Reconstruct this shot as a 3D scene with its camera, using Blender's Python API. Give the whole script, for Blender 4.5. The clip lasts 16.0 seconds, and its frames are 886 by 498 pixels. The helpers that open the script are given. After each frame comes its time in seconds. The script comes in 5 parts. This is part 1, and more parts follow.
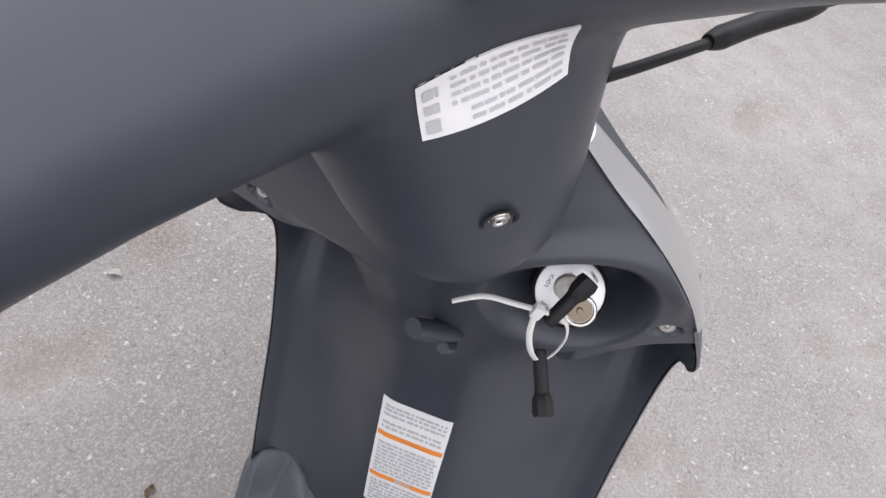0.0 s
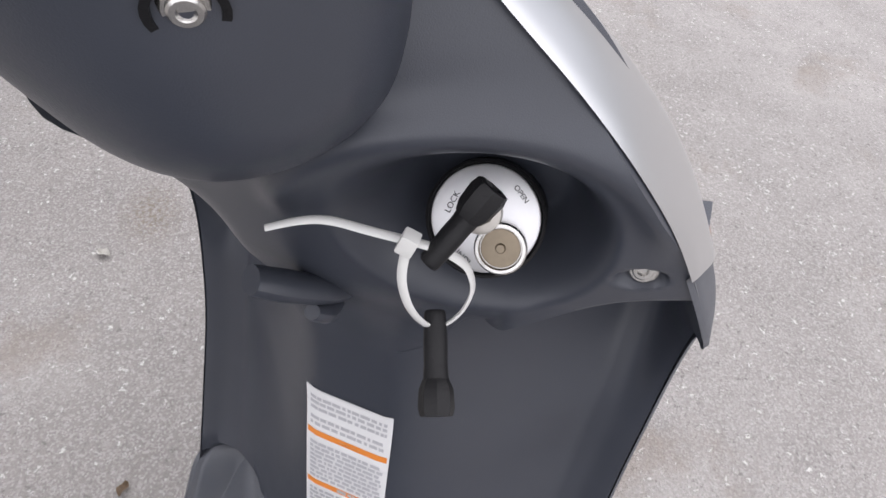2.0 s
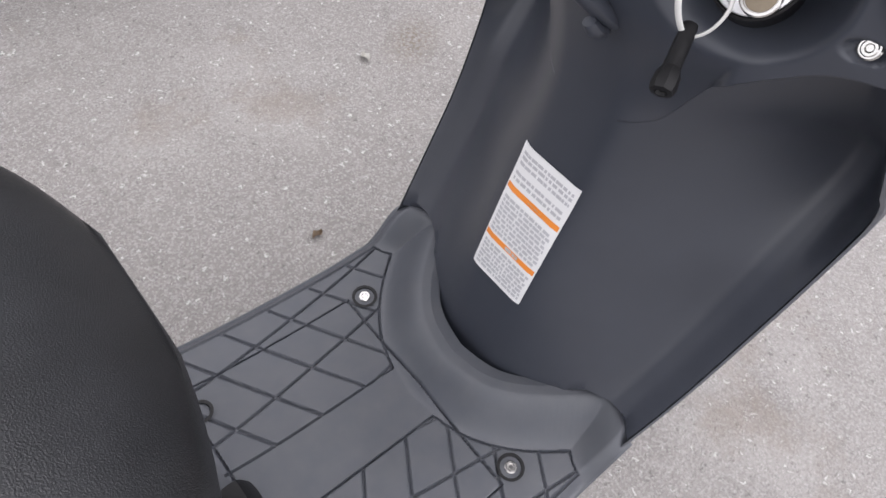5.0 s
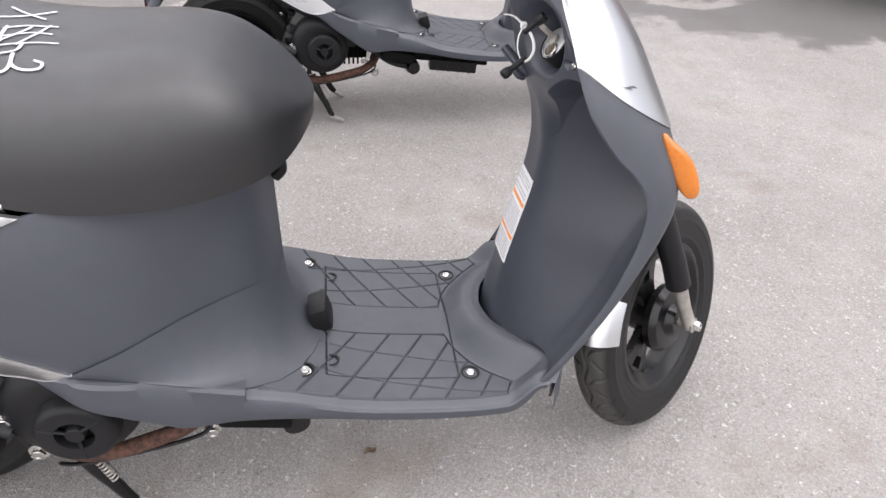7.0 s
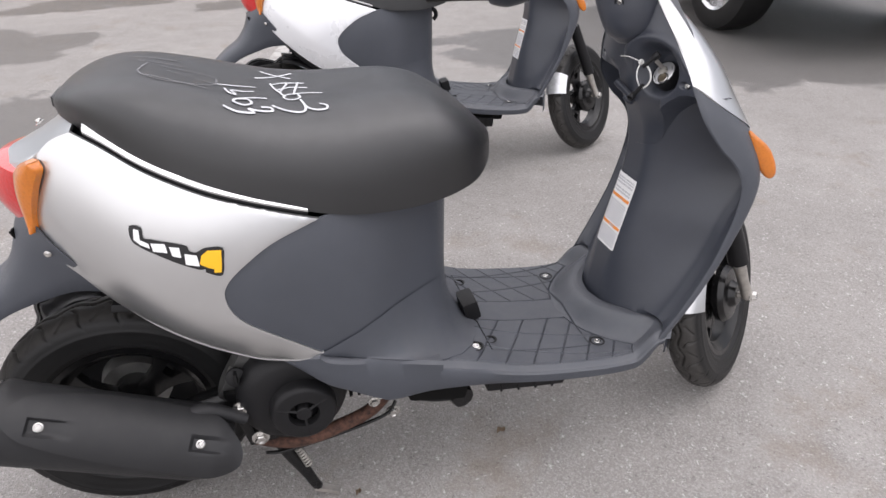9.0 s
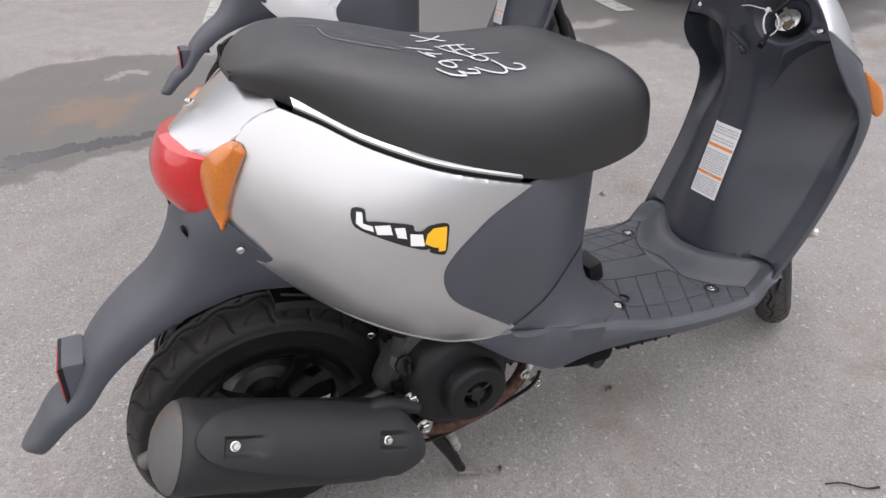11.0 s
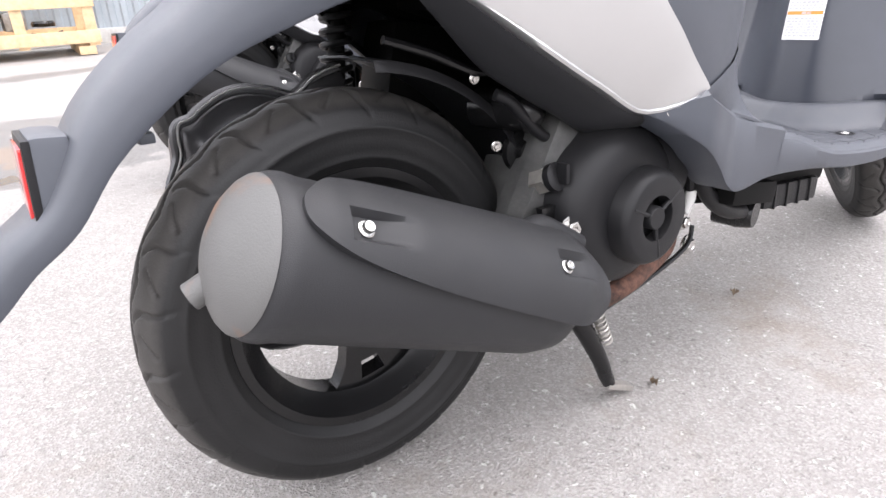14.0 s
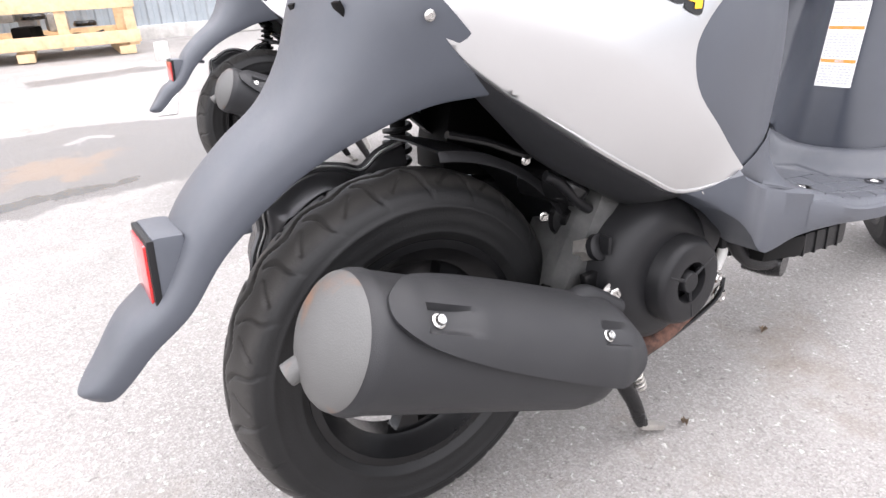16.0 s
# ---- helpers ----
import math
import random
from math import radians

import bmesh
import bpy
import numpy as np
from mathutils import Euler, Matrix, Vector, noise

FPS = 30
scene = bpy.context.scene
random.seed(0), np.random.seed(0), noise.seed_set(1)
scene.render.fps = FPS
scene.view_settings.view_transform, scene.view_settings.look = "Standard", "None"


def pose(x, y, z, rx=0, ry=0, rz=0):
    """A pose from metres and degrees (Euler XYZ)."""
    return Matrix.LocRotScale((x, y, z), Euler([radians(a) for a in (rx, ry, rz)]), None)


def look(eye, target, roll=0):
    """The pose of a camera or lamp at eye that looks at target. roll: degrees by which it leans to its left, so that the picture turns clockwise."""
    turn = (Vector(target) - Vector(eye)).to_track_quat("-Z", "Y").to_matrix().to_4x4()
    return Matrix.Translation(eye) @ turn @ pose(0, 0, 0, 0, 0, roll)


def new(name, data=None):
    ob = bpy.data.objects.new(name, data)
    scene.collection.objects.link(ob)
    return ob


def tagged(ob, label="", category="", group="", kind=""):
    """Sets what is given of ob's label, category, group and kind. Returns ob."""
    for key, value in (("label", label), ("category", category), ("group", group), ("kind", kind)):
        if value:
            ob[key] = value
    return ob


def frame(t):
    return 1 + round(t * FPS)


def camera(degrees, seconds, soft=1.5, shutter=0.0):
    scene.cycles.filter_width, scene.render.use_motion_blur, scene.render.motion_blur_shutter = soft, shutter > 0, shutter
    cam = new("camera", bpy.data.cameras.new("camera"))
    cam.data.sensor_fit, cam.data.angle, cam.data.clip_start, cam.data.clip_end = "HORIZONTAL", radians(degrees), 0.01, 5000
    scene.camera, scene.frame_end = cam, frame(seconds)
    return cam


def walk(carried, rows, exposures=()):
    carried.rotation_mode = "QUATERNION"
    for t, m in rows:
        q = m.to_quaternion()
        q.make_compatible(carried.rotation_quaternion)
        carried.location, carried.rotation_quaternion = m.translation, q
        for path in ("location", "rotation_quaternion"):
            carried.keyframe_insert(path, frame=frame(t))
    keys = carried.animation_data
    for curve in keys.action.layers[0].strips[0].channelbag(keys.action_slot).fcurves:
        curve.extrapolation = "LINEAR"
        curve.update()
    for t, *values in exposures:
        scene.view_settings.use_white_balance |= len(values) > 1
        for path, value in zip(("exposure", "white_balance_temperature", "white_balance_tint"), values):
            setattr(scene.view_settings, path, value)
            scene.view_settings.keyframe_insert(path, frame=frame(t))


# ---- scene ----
cam = camera(68.9, 16.0)
PATH = [
    (0, (0.651, -0.013, 0.963), (1.967, 0.2, -0.528), 13.4),
    (0.5, (0.644, -0.011, 0.944), (2.007, 0.152, -0.51), 14.8),
    (1, (0.656, -0.025, 0.905), (2.019, 0.064, -0.556), 15.0),
    (1.5, (0.689, -0.051, 0.87), (2.002, 0.109, -0.631), 14.3),
    (2, (0.737, -0.077, 0.862), (1.971, 0.288, -0.67), 6.9),
    (2.5, (0.751, -0.079, 0.852), (1.955, 0.323, -0.694), 7.3),
    (3, (0.751, -0.078, 0.844), (1.916, 0.33, -0.73), 7.4),
    (3.5, (0.731, -0.071, 0.841), (1.863, 0.323, -0.76), 7.9),
    (4, (0.686, -0.068, 0.84), (1.77, 0.299, -0.8), 8.4),
    (4.5, (0.621, -0.077, 0.849), (1.63, 0.292, -0.839), 9.9),
    (4.7, (0.607, -0.09, 0.85), (1.539, 0.395, -0.852), 11.2),
    (6.8, (0.627, -0.689, 0.97), (0.88, 0.829, -0.307), 3.1),
    (7, (0.648, -0.73, 0.95), (0.92, 0.841, -0.257), 2.0),
    (7.2, (0.66, -0.789, 0.935), (1.168, 0.785, -0.189), 6.6),
    (7.5, (0.612, -0.844, 0.933), (1.02, 0.751, -0.203), 2.2),
    (8, (0.465, -0.932, 0.98), (1.019, 0.681, -0.064), 4.6),
    (8.5, (0.387, -0.952, 0.99), (0.886, 0.685, -0.046), 3.2),
    (9, (0.292, -0.91, 0.978), (0.753, 0.745, -0.047), 0.1),
    (9.2, (0.25, -0.901, 0.983), (0.766, 0.738, -0.042), 0.3),
    (11.3, (-0.165, -0.714, 0.924), (0.699, 0.727, -0.161), 1.3),
    (11.5, (-0.229, -0.683, 0.906), (0.739, 0.691, -0.177), 3.2),
    (11.7, (-0.273, -0.616, 0.884), (0.763, 0.687, -0.225), 5.9),
    (11.9, (-0.297, -0.603, 0.843), (0.763, 0.694, -0.249), 4.0),
    (12, (-0.305, -0.588, 0.819), (0.756, 0.684, -0.302), 3.4),
    (12.5, (-0.299, -0.548, 0.726), (0.667, 0.85, -0.33), 1.8),
    (13, (-0.262, -0.555, 0.531), (0.827, 0.948, -0.213), -1.2),
    (13.5, (-0.251, -0.554, 0.501), (0.859, 0.936, -0.238), -1.4),
    (14, (-0.252, -0.531, 0.485), (0.818, 0.974, -0.283), -2.8),
    (14.5, (-0.256, -0.533, 0.489), (0.81, 0.974, -0.28), -2.7),
    (15, (-0.266, -0.533, 0.488), (0.785, 0.983, -0.285), -2.8),
    (15.5, (-0.272, -0.539, 0.496), (0.763, 0.999, -0.255), -2.4),
    (16, (-0.291, -0.543, 0.583), (0.706, 0.998, -0.211), -3.1),
]
walk(cam, [(t, look(e, g, r)) for t, e, g, r in PATH],
     exposures=[(t, e + .45, 6250 if t < 5 or t > 12.4 else 6350, 15) for t, e in ((0, 1.05), (0.6, 1.08), (1, 1.2), (2, 1.08), (3, 1.02), (3.7, 1.15), (4.2, 1.25), (4.5, 1.25), (4.7, 1.1), (6.8, 1.4), (7, 1.4), (7.5, 1.2), (8, 1.18), (9, 1.0), (11.5, 0.66), (11.9, 0.52), (12.5, 0.95), (13.2, 1.68), (14, 2.1), (15, 2.14), (16, 2.08))])

# ---- world and sun: an overcast, bright sky ----
world = bpy.data.worlds.new("sky")
scene.world = world
world.use_nodes = True
_n = world.node_tree.nodes
_sky = _n.new("ShaderNodeTexSky")
_sky.sky_type, _sky.sun_disc = "NISHITA", False
_sky.sun_elevation, _sky.sun_rotation = radians(72), radians(120)
_sky.air_density, _sky.dust_density, _sky.ozone_density = 1.0, 4.0, 1.0
_bw = _n.new("ShaderNodeHueSaturation")
_bw.inputs["Saturation"].default_value = 0.25
world.node_tree.links.new(_sky.outputs[0], _bw.inputs["Color"])
world.node_tree.links.new(_bw.outputs[0], _n["Background"].inputs["Color"])
_n["Background"].inputs["Strength"].default_value = 0.055
_s = bpy.data.lights.new("sun", "SUN")
_s.energy, _s.angle, _s.color = 1.5, radians(150), (1.0, 0.97, 0.93)
sun = new("sun", _s)
sun.rotation_euler = (radians(18), 0, radians(120 + 180))


# ---- materials ----
def base_mat(name):
    m = bpy.data.materials.new(name)
    m.use_nodes = True
    return m, m.node_tree.nodes, m.node_tree.links, m.node_tree.nodes["Principled BSDF"]


def mat(name, col, rough=0.5, metal=0.0, vary=0.15, scale=9.0, grain=0.0, grain_scale=900.0, coat=0.0, dust_sheen=0.0, dust_sheen_col=(0.3, 0.28, 0.25), spec=0.5, rough_vary=0.07, dust_sheen_from=-0.2):
    """A surface with broad uneven tone, fine grain relief and a little dust on faces that look up; on the seat this
    also paints in sky sheen.
    """
    m, n, l, p = base_mat(name)
    co = n.new("ShaderNodeTexCoord")
    big = n.new("ShaderNodeTexNoise")
    big.inputs["Scale"].default_value, big.inputs["Detail"].default_value, big.inputs["Roughness"].default_value = scale, 6, 0.65
    l.new(co.outputs["Object"], big.inputs["Vector"])
    mul = n.new("ShaderNodeMapRange")
    mul.inputs["From Min"].default_value, mul.inputs["From Max"].default_value = 0.3, 0.7
    mul.inputs["To Min"].default_value, mul.inputs["To Max"].default_value = 1 - vary, 1 + vary
    l.new(big.outputs[0], mul.inputs["Value"])
    c = n.new("ShaderNodeVectorMath")
    c.operation = "SCALE"
    c.inputs[0].default_value = col[:3]
    l.new(mul.outputs[0], c.inputs["Scale"])
    out = c.outputs[0]
    if dust_sheen:
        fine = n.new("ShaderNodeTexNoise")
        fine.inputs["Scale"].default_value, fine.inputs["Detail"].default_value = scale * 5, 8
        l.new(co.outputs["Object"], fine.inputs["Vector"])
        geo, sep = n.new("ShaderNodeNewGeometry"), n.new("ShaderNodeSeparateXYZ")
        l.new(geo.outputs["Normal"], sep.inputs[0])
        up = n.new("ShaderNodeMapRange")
        up.inputs["From Min"].default_value, up.inputs["From Max"].default_value = dust_sheen_from, 1.0
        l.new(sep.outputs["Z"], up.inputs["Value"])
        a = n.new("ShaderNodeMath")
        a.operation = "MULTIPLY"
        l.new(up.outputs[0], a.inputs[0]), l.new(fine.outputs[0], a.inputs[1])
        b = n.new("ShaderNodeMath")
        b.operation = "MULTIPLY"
        b.inputs[1].default_value = dust_sheen * 2
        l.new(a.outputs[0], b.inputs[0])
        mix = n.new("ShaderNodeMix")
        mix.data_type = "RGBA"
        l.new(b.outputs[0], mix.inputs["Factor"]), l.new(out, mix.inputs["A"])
        mix.inputs["B"].default_value = (*dust_sheen_col, 1)
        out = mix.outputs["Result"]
    l.new(out, p.inputs["Base Color"])
    r = n.new("ShaderNodeMapRange")
    r.inputs["To Min"].default_value, r.inputs["To Max"].default_value = max(rough - rough_vary, 0.02), min(rough + rough_vary, 1)
    l.new(big.outputs[0], r.inputs["Value"])
    l.new(r.outputs[0], p.inputs["Roughness"])
    p.inputs["Metallic"].default_value, p.inputs["Coat Weight"].default_value = metal, coat
    p.inputs["Coat Roughness"].default_value, p.inputs["Specular IOR Level"].default_value = 0.2, spec
    if grain:
        g = n.new("ShaderNodeTexNoise")
        g.inputs["Scale"].default_value, g.inputs["Detail"].default_value = grain_scale, 3
        l.new(co.outputs["Object"], g.inputs["Vector"])
        bump = n.new("ShaderNodeBump")
        bump.inputs["Strength"].default_value, bump.inputs["Distance"].default_value = grain, 0.001
        l.new(g.outputs[0], bump.inputs["Height"])
        l.new(bump.outputs[0], p.inputs["Normal"])
    return m


GREY = mat("grey_moulded_plastic", (0.056, 0.062, 0.076), 0.46, vary=0.09, grain=0.25, grain_scale=1400, dust_sheen=0.07)
INNER = mat("dark_moulded_plastic", (0.038, 0.0425, 0.055), 0.34, vary=0.10, grain=0.12, grain_scale=2400, dust_sheen=0.02)
BLACK = mat("black_plastic", (0.0105, 0.0105, 0.0116), 0.42, vary=0.2, grain=0.2, dust_sheen=0.01, spec=0.22)
UNDER = mat("black_underside", (0.004, 0.004, 0.004), 0.6, vary=0.3, dust_sheen=0.005, spec=0.1)
SATIN = mat("black_satin_metal", (0.006, 0.006, 0.0065), 0.26, 0.1, vary=0.2, grain=0.1, dust_sheen=0.004, spec=0.4)
SHIELD = mat("heat_shield_plastic", (0.0195, 0.020, 0.022), 0.52, vary=0.12, grain=0.35, grain_scale=1200, dust_sheen=0.025, spec=0.3)
# the seat's blue-grey top tone is dust plus sky sheen put into the colour
VINYL = mat("seat_vinyl", (0.0042, 0.0043, 0.005), 0.36, vary=0.12, grain=0.35, grain_scale=1500, dust_sheen=0.05, dust_sheen_col=(0.28, 0.29, 0.32), spec=0.75, dust_sheen_from=0.25)
RUBBER = mat("tyre_rubber", (0.0075, 0.0075, 0.0078), 0.52, vary=0.3, scale=14, grain=0.3, grain_scale=500, dust_sheen=0.02, dust_sheen_col=(0.16, 0.14, 0.12), spec=0.34)


def tread_rubber():
    """Tyre rubber whose running surface, by its distance from the axle, is scuffed and dusty."""
    m = mat("tread_rubber", (0.0075, 0.0075, 0.0078), 0.52, vary=0.3, scale=14, grain=0.3, grain_scale=500, spec=0.34)
    n, l = m.node_tree.nodes, m.node_tree.links
    p = n["Principled BSDF"]
    old = p.inputs["Base Color"].links[0].from_socket
    co, flat, ln = n.new("ShaderNodeTexCoord"), n.new("ShaderNodeVectorMath"), n.new("ShaderNodeVectorMath")
    flat.operation, ln.operation = "MULTIPLY", "LENGTH"
    flat.inputs[1].default_value = (1, 0, 1)
    l.new(co.outputs["Object"], flat.inputs[0]), l.new(flat.outputs[0], ln.inputs[0])
    t = n.new("ShaderNodeTexNoise")
    t.inputs["Scale"].default_value, t.inputs["Detail"].default_value, t.inputs["Roughness"].default_value = 55, 8, .7
    l.new(co.outputs["Object"], t.inputs["Vector"])
    add = n.new("ShaderNodeMath")
    add.operation = "MULTIPLY_ADD"
    l.new(t.outputs[0], add.inputs[0])
    add.inputs[1].default_value = .010
    l.new(ln.outputs["Value"], add.inputs[2])
    r = n.new("ShaderNodeMapRange")
    for k, v in zip(("From Min", "From Max", "To Max"), (.1895, .1965, .55)):
        r.inputs[k].default_value = v
    l.new(add.outputs[0], r.inputs["Value"])
    mx = n.new("ShaderNodeMix")
    mx.data_type = "RGBA"
    l.new(r.outputs[0], mx.inputs["Factor"]), l.new(old, mx.inputs["A"])
    mx.inputs["B"].default_value = (.062, .058, .054, 1)
    l.new(mx.outputs["Result"], p.inputs["Base Color"])
    return m


TREAD = tread_rubber()
CASE = mat("black_enamelled_case", (0.07, 0.07, 0.073), 0.25, 0.6, vary=0.15, grain=0.1)
SILVER = mat("silver_metallic_paint", (0.62, 0.625, 0.63), 0.31, 0.93, vary=0.015, coat=0.45, rough_vary=0.01)
WHITE = mat("pearl_white_paint", (0.74, 0.75, 0.77), 0.28, 0.15, vary=0.03, coat=0.7)
ALU = mat("cast_aluminium", (0.33, 0.33, 0.32), 0.5, 0.8, vary=0.25, scale=25, grain=0.4, grain_scale=300, dust_sheen=0.1)
CHROME = mat("zinc_bolt", (0.55, 0.54, 0.52), 0.25, 1.0, vary=0.12, scale=60)
STEEL = mat("worn_steel", (0.42, 0.40, 0.37), 0.45, 0.8, vary=0.3, scale=40, grain=0.3, grain_scale=200)
RUST = mat("rusty_steel", (0.075, 0.036, 0.025), 0.85, 0.1, vary=0.85, scale=110, grain=0.7, grain_scale=260)
PAPER = mat("white_sticker", (0.78, 0.78, 0.78), 0.45, vary=0.03)
INK = mat("grey_print", (0.48, 0.48, 0.50), 0.5, vary=0.1)
ORANGE = mat("orange_print", (0.80, 0.26, 0.04), 0.45, vary=0.04)
BADGE_BLACK = mat("badge_black", (0.012, 0.012, 0.013), 0.35)
BADGE_YELLOW = mat("badge_yellow", (0.86, 0.46, 0.015), 0.35, vary=0.04)
NYLON = mat("white_nylon", (0.62, 0.62, 0.60), 0.4, vary=0.04)
MARKER = mat("white_marker", (0.5, 0.51, 0.53), 0.7, vary=0.2, scale=150)
FAINT = mat("rubbed_marker", (0.13, 0.13, 0.137), 0.6, vary=0.4, scale=150)
BRASS = mat("dull_brass", (0.21, 0.175, 0.13), 0.4, 0.9, vary=0.2, scale=60)
PLATE = mat("brushed_plate", (0.66, 0.66, 0.67), 0.38, 0.75, vary=0.06, scale=50)


def lens_mat(name, col):
    """Clear coloured plastic: a glossy skin over a pattern of fine moulded prisms."""
    m, n, l, p = base_mat(name)
    co = n.new("ShaderNodeTexCoord")
    v = n.new("ShaderNodeTexVoronoi")
    v.inputs["Scale"].default_value = 240
    l.new(co.outputs["Object"], v.inputs["Vector"])
    w = n.new("ShaderNodeTexNoise")
    w.inputs["Scale"].default_value, w.inputs["Detail"].default_value = 38, 4
    l.new(co.outputs["Object"], w.inputs["Vector"])
    add = n.new("ShaderNodeMath")
    add.operation = "MULTIPLY"
    l.new(v.outputs["Distance"], add.inputs[0]), l.new(w.outputs[0], add.inputs[1])
    mx = n.new("ShaderNodeMix")
    mx.data_type = "RGBA"
    mx.inputs["A"].default_value, mx.inputs["B"].default_value = (*[c * 0.93 for c in col], 1), (*[min(c * 1.05, 1) for c in col], 1)
    r = n.new("ShaderNodeMapRange")
    r.inputs["From Min"].default_value, r.inputs["From Max"].default_value = .08, .34
    l.new(add.outputs[0], r.inputs["Value"]), l.new(r.outputs[0], mx.inputs["Factor"])
    l.new(mx.outputs["Result"], p.inputs["Base Color"])
    bump = n.new("ShaderNodeBump")
    bump.inputs["Strength"].default_value, bump.inputs["Distance"].default_value = .2, .001
    l.new(v.outputs["Distance"], bump.inputs["Height"]), l.new(bump.outputs[0], p.inputs["Normal"])
    p.inputs["Roughness"].default_value, p.inputs["Coat Weight"].default_value, p.inputs["Coat Roughness"].default_value = 0.3, 1.0, 0.02
    p.inputs["Subsurface Weight"].default_value = 0.06
    p.inputs["Subsurface Radius"].default_value, p.inputs["Subsurface Scale"].default_value = (0.02, 0.006, 0.003), 0.3
    return m


RED = lens_mat("red_lens", (0.50, 0.004, 0.004))
AMBER = lens_mat("amber_lens", (0.52, 0.150, 0.007))
CAST = mat("sooty_cast_metal", (0.10, 0.10, 0.098), 0.5, 0.6, vary=0.35, scale=30, grain=0.4, grain_scale=300, dust_sheen=0.05)


# ---- mesh helpers ----
def finish(bm, material, angle=38):
    me = bpy.data.meshes.new("mesh")
    bm.to_mesh(me)
    bm.free()
    me.polygons.foreach_set("use_smooth", [True] * len(me.polygons))
    me.set_sharp_from_angle(angle=radians(angle))
    me.materials.append(material)
    return me


def part(name, bm, material, parent=None, label="", angle=38):
    """One mesh object, from a bmesh or a ready mesh, under a thing or a part."""
    me = bm if isinstance(bm, bpy.types.Mesh) else finish(bm, material, angle)
    me.name = name
    ob = new(name, me)
    if parent is not None:
        ob.parent = parent
    if label:
        tagged(ob, label)
    return ob


def quads(bm, rows, close_u=False, close_v=False, cap=False):
    """A skin over rows of points."""
    vs = [[bm.verts.new(p) for p in row] for row in rows]
    nr, nc = len(vs), len(vs[0])
    for i in range(nr if close_v else nr - 1):
        for j in range(nc if close_u else nc - 1):
            a, b, c, d = vs[i][j], vs[i][(j + 1) % nc], vs[(i + 1) % nr][(j + 1) % nc], vs[(i + 1) % nr][j]
            try:
                bm.faces.new((a, b, c, d))
            except ValueError:
                pass
    if cap:
        for row in (vs[0][::-1], vs[-1]):
            bm.faces.new(row)
    return vs


def tidy(bm, dist=1e-5):
    bmesh.ops.remove_doubles(bm, verts=bm.verts, dist=dist)
    bmesh.ops.dissolve_degenerate(bm, edges=bm.edges, dist=1e-6)
    bmesh.ops.recalc_face_normals(bm, faces=bm.faces)
    return bm


def sheet(rows, thick, away, close_u=False):
    """An open skin with thickness: a second skin set off by thick along the vector or function away."""
    bm = bmesh.new()
    rows = [[Vector(p) for p in r] for r in rows]
    f = away if callable(away) else (lambda p, i, j: Vector(away))
    back = [[p + f(p, i, j) * thick for j, p in enumerate(r)] for i, r in enumerate(rows)]
    if close_u:
        quads(bm, rows, True), quads(bm, back, True)
        quads(bm, [rows[0], back[0]], True), quads(bm, [rows[-1], back[-1]], True)
    else:
        quads(bm, rows), quads(bm, back)
        quads(bm, [rows[0], back[0]]), quads(bm, [rows[-1], back[-1]])
        quads(bm, [[r[0] for r in rows], [r[0] for r in back]]), quads(bm, [[r[-1] for r in rows], [r[-1] for r in back]])
    return tidy(bm)


def smooth_line(pts, n=6, closed=False):
    """Catmull-Rom through the points."""
    P = [Vector(p) for p in pts]
    out, k = [], len(P)
    for i in range(k if closed else k - 1):
        g = (lambda m: P[m % k]) if closed else (lambda m: P[min(max(m, 0), k - 1)])
        a, b, c, d = g(i - 1), g(i), g(i + 1), g(i + 2)
        for s in range(n):
            t = s / n
            out.append(0.5 * (2 * b + (c - a) * t + (2 * a - 5 * b + 4 * c - d) * t * t + (3 * b - a - 3 * c + d) * t ** 3))
    if not closed:
        out.append(P[-1])
    return out


def tube_bm(pts, r, seg=12, bm=None, smooth=6, flat=1.0):
    """A round bar along points; r is one radius or one for each point."""
    own = bm is None
    bm = bmesh.new() if own else bm
    line = smooth_line(pts, smooth) if smooth > 1 and len(pts) > 2 else [Vector(p) for p in pts]
    rad = [r] * len(line) if not hasattr(r, "__len__") else list(np.interp(np.linspace(0, 1, len(line)), np.linspace(0, 1, len(r)), r))
    side, rows = None, []
    for i, p in enumerate(line):
        d = (line[min(i + 1, len(line) - 1)] - line[max(i - 1, 0)]).normalized()
        if side is None:
            side = d.cross(Vector((0, 0, 1)) if abs(d.z) < 0.9 else Vector((1, 0, 0))).normalized()
        side = (side - d * side.dot(d)).normalized()
        up = d.cross(side)
        rows.append([p + float(rad[i]) * (math.cos(a) * side + flat * math.sin(a) * up) for a in (2 * math.pi * k / seg for k in range(seg))])
    quads(bm, rows, close_u=True, cap=True)
    if own:
        bmesh.ops.recalc_face_normals(bm, faces=bm.faces)
    return bm


def turned(profile, seg=32, at=(0, 0, 0), axis=(0, -1, 0), bm=None, close=False):
    """A body of revolution: (along, radius) pairs about an axis from at."""
    own = bm is None
    bm = bmesh.new() if own else bm
    ax = Vector(axis).normalized()
    s = ax.cross(Vector((0, 0, 1)) if abs(ax.z) < 0.9 else Vector((1, 0, 0))).normalized()
    t, at = ax.cross(s), Vector(at)
    rows = [[at + ax * h + r * (math.cos(a) * s + math.sin(a) * t) for a in (2 * math.pi * k / seg for k in range(seg))] for h, r in profile]
    quads(bm, rows, close_u=True, close_v=close)
    if not close:
        for row, flip in ((rows[0], True), (rows[-1], False)):
            pass
    if own:
        bmesh.ops.holes_fill(bm, edges=bm.edges, sides=0)
        tidy(bm)
    return bm


